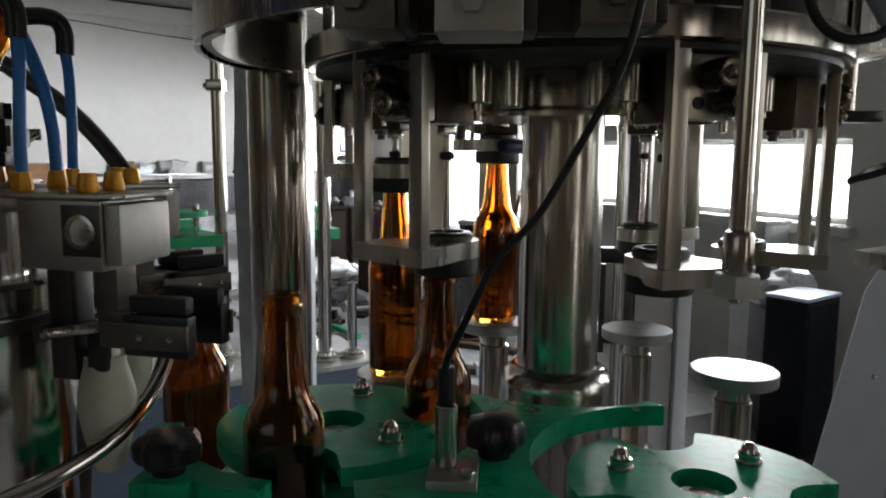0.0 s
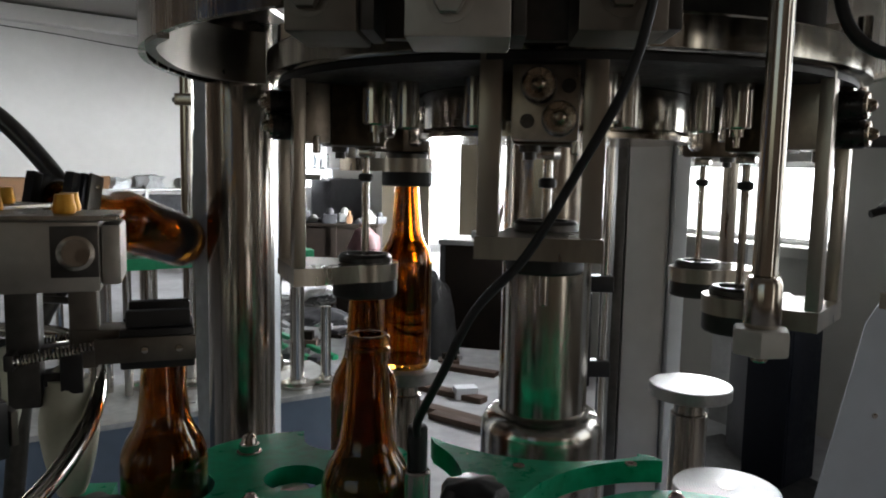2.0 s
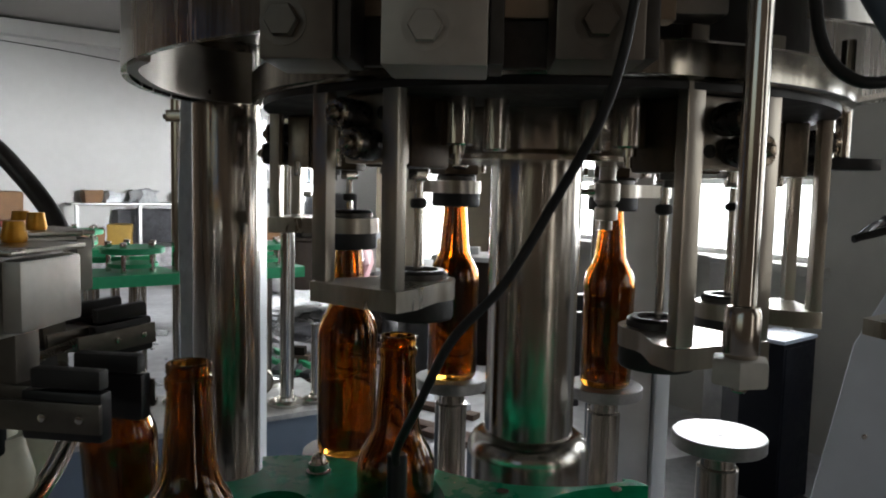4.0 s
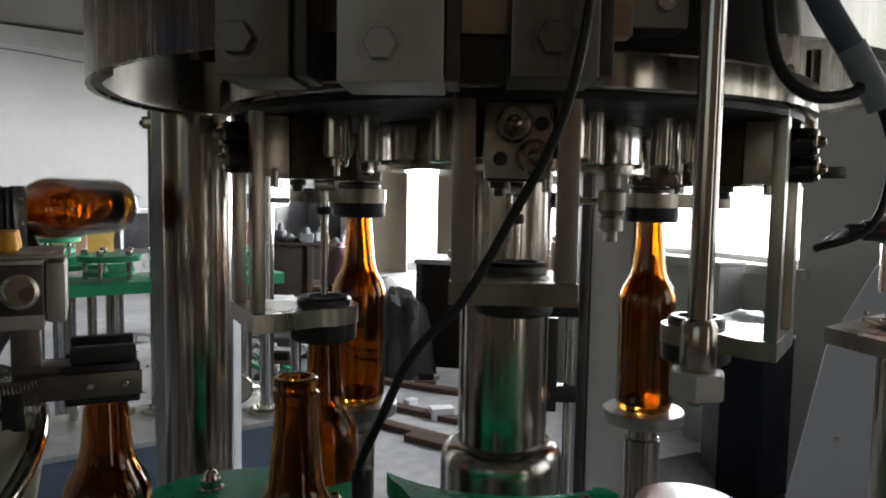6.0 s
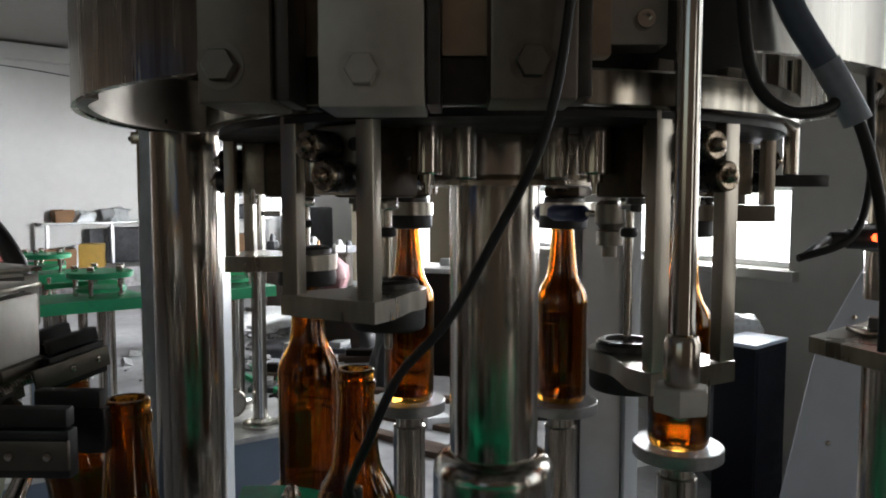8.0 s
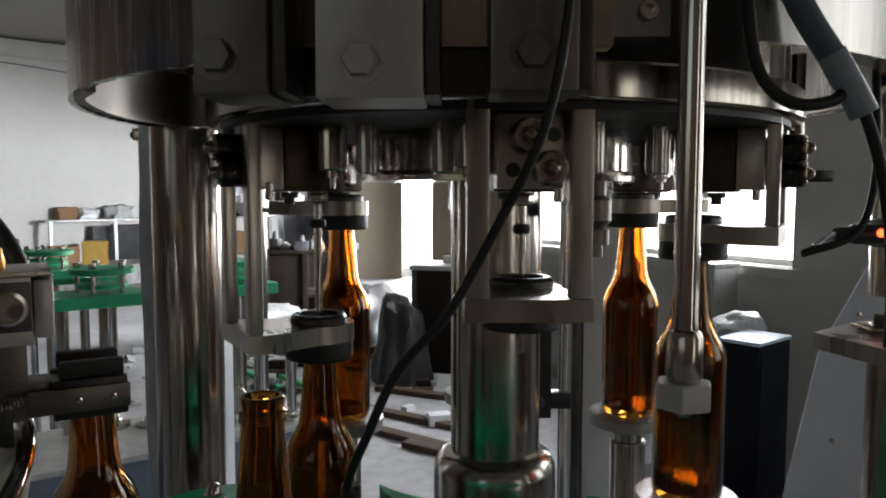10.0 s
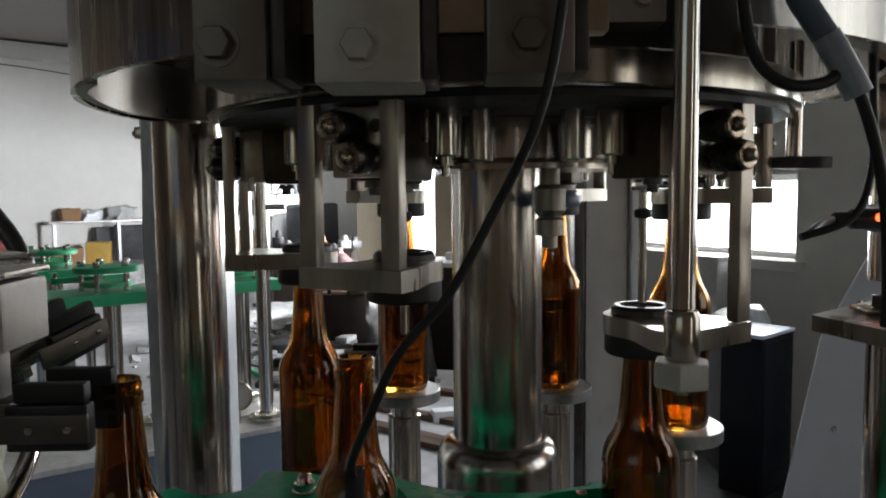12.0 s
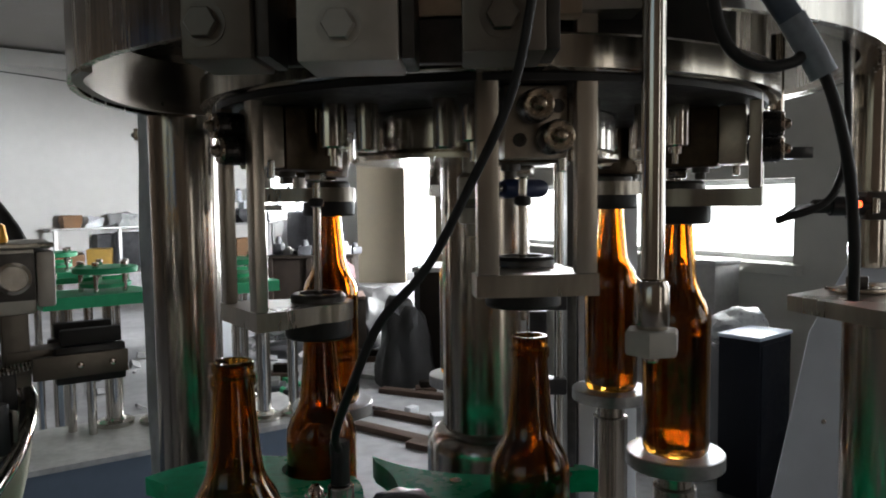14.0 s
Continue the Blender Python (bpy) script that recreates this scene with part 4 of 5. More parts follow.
def bottle_gripper():
    """Origin at its flip axis, x outward; the neck is held at x 0.055, 0.045 to 0.09 below."""
    root = empty("bottle_gripper")
    g = 0.055
    part("swing_arm", box(-0.012, -0.0105, -0.080, 0.006, 0.0105, 0.012, 0.002), CASTDARK, root)
    part("arm_bar", box(-0.010, -0.012, -0.071, 0.028, 0.012, -0.053, 0.002), CASTDARK, root)
    for s in (-1, 1):
        jaw = part("jaw", box(0.020, s * 0.0152, -0.079, 0.068, s * 0.026, -0.051, 0.002), BLACKPL, root, "black plastic neck jaw")
        part("jaw_plate", box(0.005, s * 0.0262, -0.073, 0.069, s * 0.0295, -0.056, 0.0008), JAWPLATE, jaw, "dull steel jaw plate")
        for x in (0.036, 0.058):
            part("jaw_bolt", lathe([(0, 0), (0.0028, 0), (0.0022, 0.0018), (0, 0.0022)], 12), POLISHED, jaw, m=Matrix.Translation((x, s * 0.0296, -0.0645)) @ Matrix.Rotation(radians(-s * 90), 4, "X"))
        part("top_jaw", box(0.024, s * 0.0145, -0.0505, 0.066, s * 0.024, -0.039, 0.002), RUBBER, jaw)
        pts = [(-0.044 + 0.00030 * i, s * 0.0240 + 0.0032 * math.cos(i * 0.8), -0.0690 + 0.00005 * i + 0.0032 * math.sin(i * 0.8)) for i in range(178)]
        part("spring", sweep(pts, 0.0008, 6, smooth=0), POLISHED, root, "small coil spring")
    part("spring_anchor", box(-0.0485, -0.0285, -0.0745, -0.0425, 0.0285, -0.0635, 0.0015), DARKSTEEL, root)
    part("anchor_arm", box(-0.0424, -0.006, -0.0735, -0.0122, 0.006, -0.0645, 0.001), DARKSTEEL, root)
    part("flip_shaft", rod(0.006, -0.031, 0.031, 18, m=Matrix.Rotation(radians(90), 4, "X")), STEEL, root)
    part("cam_roller", lathe([(0, -0.006), (0.009, -0.006), (0.010, -0.004), (0.010, 0.004), (0.009, 0.006), (0, 0.006)], 20, m=Matrix.Translation((-0.016, 0, -0.088)) @ Matrix.Rotation(radians(90), 4, "X")), WHITEPL, root, "white plastic cam roller")
    part("roller_bracket", box(-0.018, -0.014, -0.096, -0.004, -0.0065, -0.064, 0.001), BLACKPL, root)
    return tagged(root, "black jawed bottle gripper with coil springs", "gripper", "grippers round the rinser")


grippers = [bottle_gripper()]
grippers += [copy_thing(grippers[0], Matrix()) for _ in range(5)]
hose = empty("grey_hose", Matrix.Translation((0, 0, H)))
part("hose_body", sweep([(-0.80, 0.0, 0.36), (-0.66, 0.0, 0.35), (-0.596, 0, 0.317), (-0.538, 0, 0.272), (-0.485, 0, 0.203), (-0.475, -0.02, 0.15), (-0.50, -0.07, 0.05), (-0.52, -0.10, -0.302)], 0.0095, 16), DARKSTEEL, hose)
tagged(hose, "thick dark grey hose bending down behind the rinser", "hose")


# ---- beside and behind the filler ----
def rear_deck():
    root = empty("machine_deck", Matrix())
    top = [(-0.38, 1.065), (-1.70, 0.120), (-1.875, 0.364), (-0.555, 1.309)]
    inner = [(-0.40, 1.070), (-1.69, 0.146), (-1.855, 0.376), (-0.565, 1.300)]
    part("deck_plate", slab(top, H - 0.312, H - 0.30), DECK, root, "worn steel deck sheet with scraps on it")
    part("deck_side", slab(inner, 0.02, H - 0.3122), BLUEGREY, root, "blue-grey painted side")
    tagged(root, "blue-grey machine base with a worn steel deck", "machine base")
    return root


rear_deck()
ZD = H - 0.2998


def deck_post(x, y, r, top, foot=True, clamps=(), arms=()):
    root = empty("deck_post", Matrix.Translation((x, y, ZD)))
    part("post_rod", rod(r, 0.0005, top, 24), POLISHED, root)
    if foot:
        part("post_foot", lathe([(r, 0), (r * 2.6, 0), (r * 2.6, 0.008), (r * 2.4, 0.010), (r * 1.4, 0.012), (r * 1.3, 0.020), (r, 0.021)], 32, closed=True), TURNED, root)
    for z in clamps:
        cl = part("post_clamp", box(-r * 1.35, -r * 1.3, z, r * 1.35, r * 1.3, z + 0.028, 0.002), STEEL, root)
        part("clamp_bolt", hexnut(0.007, 0, 0.012, m=Matrix.Rotation(radians(-90), 4, "Y")), DARKSTEEL, cl, m=Matrix.Translation((-r * 1.36, 0, z + 0.014)))
    for z, length in arms:
        part("cross_arm", rod(0.007, r, length, 14, m=TO_X), POLISHED, root, m=Matrix.Translation((0, -0.004, z)))
    return tagged(root, "round polished steel post standing on the deck", "machine post", "posts on the deck")


deck_post(-0.79, 1.03, 0.016, 0.86, True, (0.690,), ())
deck_post(-0.527, 1.055, 0.0175, 0.86, True, (), ((0.525, 0.06),))
deck_post(-0.462, 1.09, 0.013, 0.20, True)


def dial():
    root = empty("dial_gauge", Matrix.Translation((-0.585, 1.01, ZD + 0.001)) @ Matrix.Rotation(radians(35), 4, "Z"))
    part("dial_case", lathe([(0, -0.008), (0.030, -0.008), (0.036, -0.006), (0.036, 0.006), (0.033, 0.008), (0.031, 0.005), (0, 0.005)], 34, m=Matrix.Translation((0, 0, 0.066)) @ TO_Y), STEEL, root)
    part("dial_stem", rod(0.006, 0, 0.031, 14), STEEL, root)
    tagged(root, "small round steel gauge on a stem", "gauge")


dial()


LIFTED = 0.032


def green_station(x, y, ang, foot=-0.2995):
    root = empty("capper_station", Matrix.Translation((x, y, H + LIFTED)) @ Matrix.Rotation(radians(ang), 4, "Z"))
    part("guide_table", slab([(-0.125, -0.07), (0.115, -0.07), (0.122, -0.04), (0.105, 0.09), (-0.105, 0.10), (-0.133, 0.0)], -0.030, -0.003), GREENFAR, root, "thick green plastic plate")
    part("middle_disc", lathe([(0, 0.008), (0.056, 0.008), (0.058, 0.010), (0.058, 0.018), (0, 0.018)], 32), GREENFAR, root, m=Matrix.Translation((0.025, 0.02, 0)))
    part("star_disc", lathe([(0, 0.042), (0.072, 0.042), (0.074, 0.044), (0.074, 0.054), (0.072, 0.056), (0, 0.056)], 36), GREENFAR, root, m=Matrix.Translation((0.025, 0.02, 0)))
    for i in range(5):
        a = radians(72 * i + 20)
        m = Matrix.Translation((0.025 + 0.055 * math.cos(a), 0.02 + 0.055 * math.sin(a), 0))
        part("spacer", rod(0.006, -0.0028, 0.0418, 12, m=m), POLISHED, root)
        part("nut", hexnut(0.008, 0.0562, 0.070, m=m), POLISHED, root)
    part("back_rail", box(-0.085, 0.085, 0.012, 0.095, 0.095, 0.026, 0.001), GREENFAR, root)
    for xx in (-0.075, 0.085):
        part("rail_pin", rod(0.005, -0.0028, 0.04, 12, m=Matrix.Translation((xx, 0.09, 0))), POLISHED, root)
    for xx, yy, r in ((0.03, 0.0, 0.0205), (-0.03, -0.05, 0.010), (-0.065, 0.0, 0.010), (-0.06, 0.06, 0.010)):
        m = Matrix.Translation((xx, yy, 0))
        part("leg", rod(r, foot - LIFTED, -0.0302, 20, m=m), POLISHED, root)
        if r > 0.02:
            part("leg_foot", lathe([(r + 0.0002, 0), (0.044, 0), (0.044, 0.0115), (0.026, 0.0145), (r + 0.0002, 0.02)], 28, m=m @ Matrix.Translation((0, 0, foot - LIFTED)), closed=True), TURNED, root)
    return tagged(root, "green plastic star table on steel legs", "star table", "green star tables")


green_station(-0.905, 0.985, 38)
green_station(-0.655, 1.195, 38)
green_station(-1.33, 1.50, 38, 0.0005 - H)


def deck_scraps():
    rnd = random.Random(3)
    for i in range(9):
        s = rnd.uniform(0.0, 0.9)
        x, y = -0.55 - s * 0.9 + rnd.uniform(-.02, .02), 1.0 - s * 0.645 + rnd.uniform(0.03, 0.14)
        m = Matrix.Translation((x, y, ZD + 0.0012)) @ Matrix.Rotation(rnd.uniform(0, 3), 4, "Z")
        o = part("scrap_strip", box(-rnd.uniform(0.02, 0.06), -0.008, 0, rnd.uniform(0.02, 0.06), 0.008, rnd.uniform(0.003, 0.008), 0.001), YELLOWBOX if i == 4 else DECK, m=m)
        tagged(o, "yellow plastic scrap strip on the deck" if i == 4 else "loose metal offcut strip on the deck", "scrap", "scraps on the deck")


deck_scraps()


def guard_post():
    root = empty("guard_post", Matrix())
    part("post_face", box(0.168, 0.485, 0, 0.236, 0.550, H + 0.32, 0.002), GUARD, root)
    part("side_flange", box(0.240, 0.470, 0, 0.262, 0.550, H + 0.32, 0.002), WINFRAME, root, "light grey edge strip")
    part("side_flange", box(0.148, 0.478, 0, 0.164, 0.550, H + 0.32, 0.002), DARKSTEEL, root)
    tagged(root, "grey sheet metal guard post behind the filler", "guard post")
    p = empty("conduit_pole", Matrix.Translation((0.128, 0.43, 0)))
    part("pole", rod(0.008, 0, H + 0.3, 16), POLISHED, p)
    arm = part("clamp_bracket", box(-0.050, -0.013, H - 0.088, -0.020, 0.006, H + 0.062, 0.003), BLACKPL, p, "black plastic clamp bracket")
    for z in (H - 0.072, H + 0.064):
        part("clamp_jaw", box(-0.054, -0.015, z, 0.012, 0.012, z + 0.026, 0.004), BLACKPL, arm)
        part("clamp_bolt", hexnut(0.009, 0, 0.012, m=Matrix.Translation((-0.040, -0.0152, z + 0.013)) @ TO_Y), DARKSTEEL, arm)
    tagged(p, "thin bright steel pole beside the guard post", "pole")


GUARD = mat("grey_guard_sheet", (0.60, 0.59, 0.57), 0.35, 0.2, 0.1, 4, 0.03)
guard_post()


def side_cover():
    root = empty("side_cover", Matrix.Translation((0, 0.30, H)) @ Matrix.Rotation(radians(90), 4, "X"))
    part("cover_sheet", slab([(0.538, 0.185), (0.466, 0.050), (0.423, -0.165), (0.348, -0.55), (0.348, -0.949), (1.35, -0.949), (1.35, 0.16)], -0.003, 0.0), BLUEGREY2, root)
    for x, z in ((0.518, 0.10), (0.488, -0.08), (0.453, -0.28)):
        part("cover_screw", lathe([(0, 0.0), (0.004, 0.0), (0.0035, 0.0018), (0, 0.0022)], 14), POLISHED, root, m=Matrix.Translation((x, z, 0.0002)))
    tagged(root, "sloping blue-grey painted machine cover sheet", "machine cover")


BLUEGREY2 = mat("light_blue_grey_paint", (0.54, 0.58, 0.64), 0.45, 0.0, 0.08, 3, 0.05)
side_cover()


def floor_shade_sheet():
    # Black sheet added on the floor where deep shade lies by the cabinet.
    o = part("floor_shade_sheet", slab([(0.30, 1.30), (1.05, 1.45), (1.30, 2.05), (1.05, 2.65), (0.50, 2.35)], 0.0008, 0.012), RUBBER)
    tagged(o, "dark sheet for the shaded floor by the cabinet", "mat")


floor_shade_sheet()


def black_cabinet():
    a = math.atan2(0.17, 0.19)
    m = Matrix.Translation((1.087, 2.05, 0)) @ Matrix.Rotation(a, 4, "Z")
    root = empty("black_cabinet", m)
    part("cabinet_body", box(0, 0, 0, 0.255, 0.168, 0.637, 0.004), BLACKGLOSS, root)
    part("cabinet_top", box(-0.004, -0.004, 0.6375, 0.259, 0.172, 0.652, 0.003), PALEBLUE, root, "pale blue-grey top panel")
    part("cabinet_door", box(0.012, -0.004, 0.02, 0.243, -0.0005, 0.62, 0.001), BLACKGLOSS, root)
    tagged(root, "tall black cabinet with a pale blue top", "cabinet")
    s = empty("steel_bin", Matrix.Translation((1.20, 2.86, 0)) @ Matrix.Rotation(radians(-56), 4, "Z"))
    part("bin_body", box(-0.11, -0.10, 0, 0.06, 0.08, 0.86, 0.004), STEELDULL, s)
    part("bin_lid", box(-0.115, -0.105, 0.8605, 0.065, 0.085, 0.885, 0.004), STEELDULL, s)
    tagged(s, "tall dull steel bin below the window", "bin")
    r = empty("plastic_bag", Matrix.Translation((1.13, 2.42, 0)))
    bm = bmesh.new()
    bmesh.ops.create_icosphere(bm, subdivisions=4, radius=0.13)
    for v in bm.verts:
        n = noise.noise(v.co * 14) * 0.03 + noise.noise(v.co * 40) * 0.012
        v.co = v.co * (1 + n / 0.13)
        v.co.z = max(v.co.z * 0.9, -0.10)
        v.co.z += 0.10
    bag = part("bag_skin", bm, BAG, r)
    bag.location = (0.02, 0.02, 0.55)
    bag.scale = (1.0, 0.8, 0.75)
    part("bag_stand", box(-0.10, -0.10, 0, 0.12, 0.12, 0.548, 0.004), DARKJUNK, r)
    tagged(r, "crumpled clear plastic bag on a dark crate", "bag")


BLACKGLOSS = mat("black_painted_sheet", (0.006, 0.007, 0.011), 0.5, 0.0, 0.2, 6, spec=0.15)
PALEBLUE = mat("pale_blue_grey_paint", (0.40, 0.46, 0.55), 0.4, 0.0, 0.06, 6)
STEELDULL = mat("dull_zinc_sheet", (0.40, 0.40, 0.39), 0.45, 0.7, 0.15, 6, 0.05)
BAG = mat("greyish_plastic_film", (0.45, 0.46, 0.46), 0.3, 0.0, 0.2, 9, 0.3)
black_cabinet()

# ---- the far end of the hall ----
RUBBLE = mat("grey_rubble", (0.30, 0.30, 0.30), 0.8, 0.0, 0.4, 9, 0.3)
WALLDIR = math.atan2(6.5, 7.0)


def bench():
    m = Matrix.Translation((-5.62, 9.16, 0)) @ Matrix.Rotation(WALLDIR, 4, "Z")
    root = empty("work_bench", m)
    part("bench_top", box(-0.05, 0, 0.80, 3.4, 0.42, 0.83, 0.004), STEELDULL, root)
    for x in (0.0, 0.85, 1.7, 2.55, 3.3):
        part("bench_leg", box(x, 0.01, 0, x + 0.045, 0.055, 0.7995, 0.003), STEELDULL, root)
        part("bench_leg", box(x, 0.36, 0, x + 0.045, 0.405, 0.7995, 0.003), STEELDULL, root)
    # Dark sheet added at the back for the shade under the bench.
    part("shade_panel", box(0.05, 0.385, 0.21, 3.29, 0.405, 0.79, 0.003), DARKJUNK, root)
    part("lower_shelf", box(0.046, 0.06, 0.20, 3.29, 0.35, 0.22, 0.003), STEELDULL, root)
    tagged(root, "long grey steel work bench against the wall", "work bench")
    rnd = random.Random(11)

    def put(name, label, cat, mt, x, y, z, sx, sy, sz, rough=0.0):
        bm = box(-sx / 2, -sy / 2, 0, sx / 2, sy / 2, sz, min(sx, sz) * 0.06)
        if rough:
            bmesh.ops.subdivide_edges(bm, edges=bm.edges[:], cuts=3, use_grid_fill=True)
            off = Vector((x * 7, y * 5, z))
            for v in bm.verts:
                k = noise.noise_vector(v.co * 9 + off) * rough
                v.co += Vector((k.x, k.y, k.z if v.co.z > 0.01 else 0))
        o = part(name, bm, mt, m=m @ Matrix.Translation((x, y, z)) @ Matrix.Rotation(rnd.uniform(-0.5, 0.5), 4, "Z"))
        tagged(o, label, cat)

    put("wooden_crate", "small brown wooden crate on the bench", "crate", CARD, 0.27, 0.2, 0.831, 0.25, 0.22, 0.17, 0.03)
    put("crumpled_bag", "crumpled white plastic bag on the bench", "bag", WHITEPAPER, 0.55, 0.2, 0.831, 0.20, 0.2, 0.13, 0.06)
    put("crumpled_bag", "crumpled white plastic bag on the bench", "bag", BAG, 0.98, 0.2, 0.831, 0.36, 0.26, 0.18, 0.09)
    put("crumpled_bag", "grey crumpled packing bag on the bench", "bag", BAG, 1.65, 0.2, 0.831, 0.4, 0.26, 0.13, 0.06)
    put("parts_heap", "dark heap of small parts on the bench", "heap", DARKJUNK, 2.3, 0.2, 0.831, 0.6, 0.3, 0.16, 0.08)
    put("parts_heap", "dark heap of small parts on the bench", "heap", DARKJUNK, 3.0, 0.2, 0.831, 0.5, 0.3, 0.22, 0.08)
    put("dark_crate", "dark crate under the work bench", "crate", DARKJUNK, 1.25, 0.24, 0.221, 0.72, 0.2, 0.52, 0.02)
    put("dark_crate", "dark crate under the work bench", "crate", DARKJUNK, 2.1, 0.24, 0.221, 0.78, 0.2, 0.54, 0.02)
    put("paper_sack", "slumped brown paper sack under the work bench", "sack", CARD, 2.95, 0.24, 0.221, 0.5, 0.2, 0.36, 0.02)
    put("dark_crate", "dark crate under the work bench", "crate", DARKJUNK, 0.72, 0.27, 0.221, 0.3, 0.15, 0.50, 0.02)
    put("white_pot", "small white pot under the bench", "pot", WHITEPAPER, 0.50, 0.2, 0.221, 0.16, 0.16, 0.28, 0.02)
    put("cardboard_box", "open brown cardboard box on the floor", "box", CARD, 0.03, -0.55, 0.26, 0.36, 0.3, 0.25, 0.02)
    put("yellow_carton", "yellow printed carton beside a cardboard box", "carton", YELLOWBOX, 0.40, -0.62, 0.26, 0.30, 0.26, 0.31, 0.012)
    put("low_platform", "low grey timber platform in front of the bench", "platform", RUBBLE, 0.9, -0.55, 0.0, 2.6, 0.7, 0.259)
    put("brown_cabinet", "brown wooden cabinet by the wall", "cabinet", CARD, -1.0, 0.25, 0.0, 0.75, 0.4, 0.98, 0.01)
    put("red_crate", "dark red crate in front of the cabinet", "crate", REDBOX, -0.75, -0.35, 0.0, 0.55, 0.4, 0.62, 0.01)
    put("blue_bucket", "grey blue bucket on the floor", "bucket", BLUEGREY2, -0.22, -0.2, 0.0, 0.28, 0.28, 0.46, 0.01)
    put("dark_cabinet", "dark cabinet by the far wall", "cabinet", DARKJUNK, 4.2, 0.2, 0.0, 1.1, 0.4, 1.0, 0.02)


bench()


def heap(name, label, cat, mt, x, y, sx, sy, sz, seed, rough=0.5):
    bm = bmesh.new()
    bmesh.ops.create_icosphere(bm, subdivisions=4, radius=1)
    for v in bm.verts:
        k = 1 + rough * noise.noise(v.co * 1.7 + Vector((seed, 0, 0))) + 0.25 * rough * noise.noise(v.co * 6 + Vector((seed, 3, 0)))
        v.co = Vector((v.co.x * sx * k, v.co.y * sy * k, max(v.co.z, -0.02) * sz * k))
    return tagged(part(name, bm, mt, m=Matrix.Translation((x, y, 0.012 * sz))), label, cat)


def crumbs():
    rnd = random.Random(21)
    bm = bmesh.new()
    for _ in range(420):
        x, y = rnd.gauss(-1.75, 0.38), rnd.gauss(5.6, 0.7)
        s = rnd.uniform(0.012, 0.055)
        m = Matrix.Translation((x, y, s * 0.3)) @ Euler((rnd.uniform(-.5, .5), rnd.uniform(-.5, .5), rnd.uniform(0, 6))).to_matrix().to_4x4()
        box(-s * rnd.uniform(.5, 1.3), -s * rnd.uniform(.4, 1), -s * 0.3, s * rnd.uniform(.5, 1.3), s * rnd.uniform(.4, 1), s * rnd.uniform(0.2, 0.6), 0, bm, m)
    o = part("rubble", bm, RUBBLE)
    tagged(o, "scattered grey rubble and scrap on the floor", "rubble", kind="stuff")


crumbs()
heap("rubble_mound", "low pile of grey rubble on the floor", "rubble pile", RUBBLE, -1.85, 5.9, 0.42, 0.5, 0.16, 3.1)
heap("dark_tarp", "dark crumpled tarpaulin heap on the floor", "tarpaulin", RUBBER, -0.85, 5.6, 0.34, 0.5, 0.42, 7.7, 0.25)
heap("dark_tarp", "dark crumpled tarpaulin beside the table", "tarpaulin", RUBBER, -0.43, 4.05, 0.19, 0.24, 0.56, 1.9, 0.22)
heap("black_tray", "shallow black tray shaped heap on the floor", "heap", DARKJUNK, -1.35, 4.9, 0.28, 0.2, 0.10, 5.3, 0.3)


def bar(name, label, cat, mt, p, q, w, h, z=0.0):
    d = Vector((q[0] - p[0], q[1] - p[1], 0))
    m = Matrix.Translation((p[0], p[1], z + 0.0008)) @ Matrix.Rotation(math.atan2(d.y, d.x), 4, "Z")
    return tagged(part(name, box(0, -w / 2, 0, d.length, w / 2, h, 0.002), mt, m=m), label, cat)


REDSACK = mat("dull_red_sack", (0.10, 0.045, 0.048), 0.7, 0.0, 0.25, 9, 0.2)
for (p, q) in (((-0.62, 3.05), (0.10, 2.55)), ((-0.80, 3.45), (-0.05, 3.0)), ((-0.55, 3.75), (0.02, 3.5)), ((-0.30, 2.75), (0.22, 2.42))):
    bar("plank", "brown worn timber plank lying on the floor", "plank", WOOD, p, q, 0.07, 0.03)
for (p, q) in (((-1.62, 4.3), (-1.05, 3.6)), ((-1.5, 4.35), (-0.98, 3.75)), ((-1.75, 4.2), (-1.25, 3.45))):
    bar("green_bar", "long green painted steel bar on the floor", "bar", GREENFAR, p, q, 0.035, 0.03)
for i, (p, q) in enumerate((((-0.9, 4.2), (-0.2, 3.85)), ((-1.0, 3.4), (-0.45, 3.25)), ((-1.4, 5.2), (-0.6, 4.7)), ((-0.85, 2.95), (-0.52, 3.3)))):
    bar("steel_bar", "grey steel bar lying on the floor", "bar", STEELDULL, p, q, 0.04, 0.03)
for i, (x, y, s, r) in enumerate(((-0.15, 3.08, 0.10, 0.3), (-0.33, 3.3, 0.06, 0.9))):
    o = part("white_box", box(-s * 0.6, -s * 0.4, 0, s * 0.6, s * 0.4, s * 0.62, 0.004), WHITEPAPER, m=Matrix.Translation((x, y, 0.0008)) @ Matrix.Rotation(r, 4, "Z"))
    tagged(o, "small white cardboard box on the floor", "box")


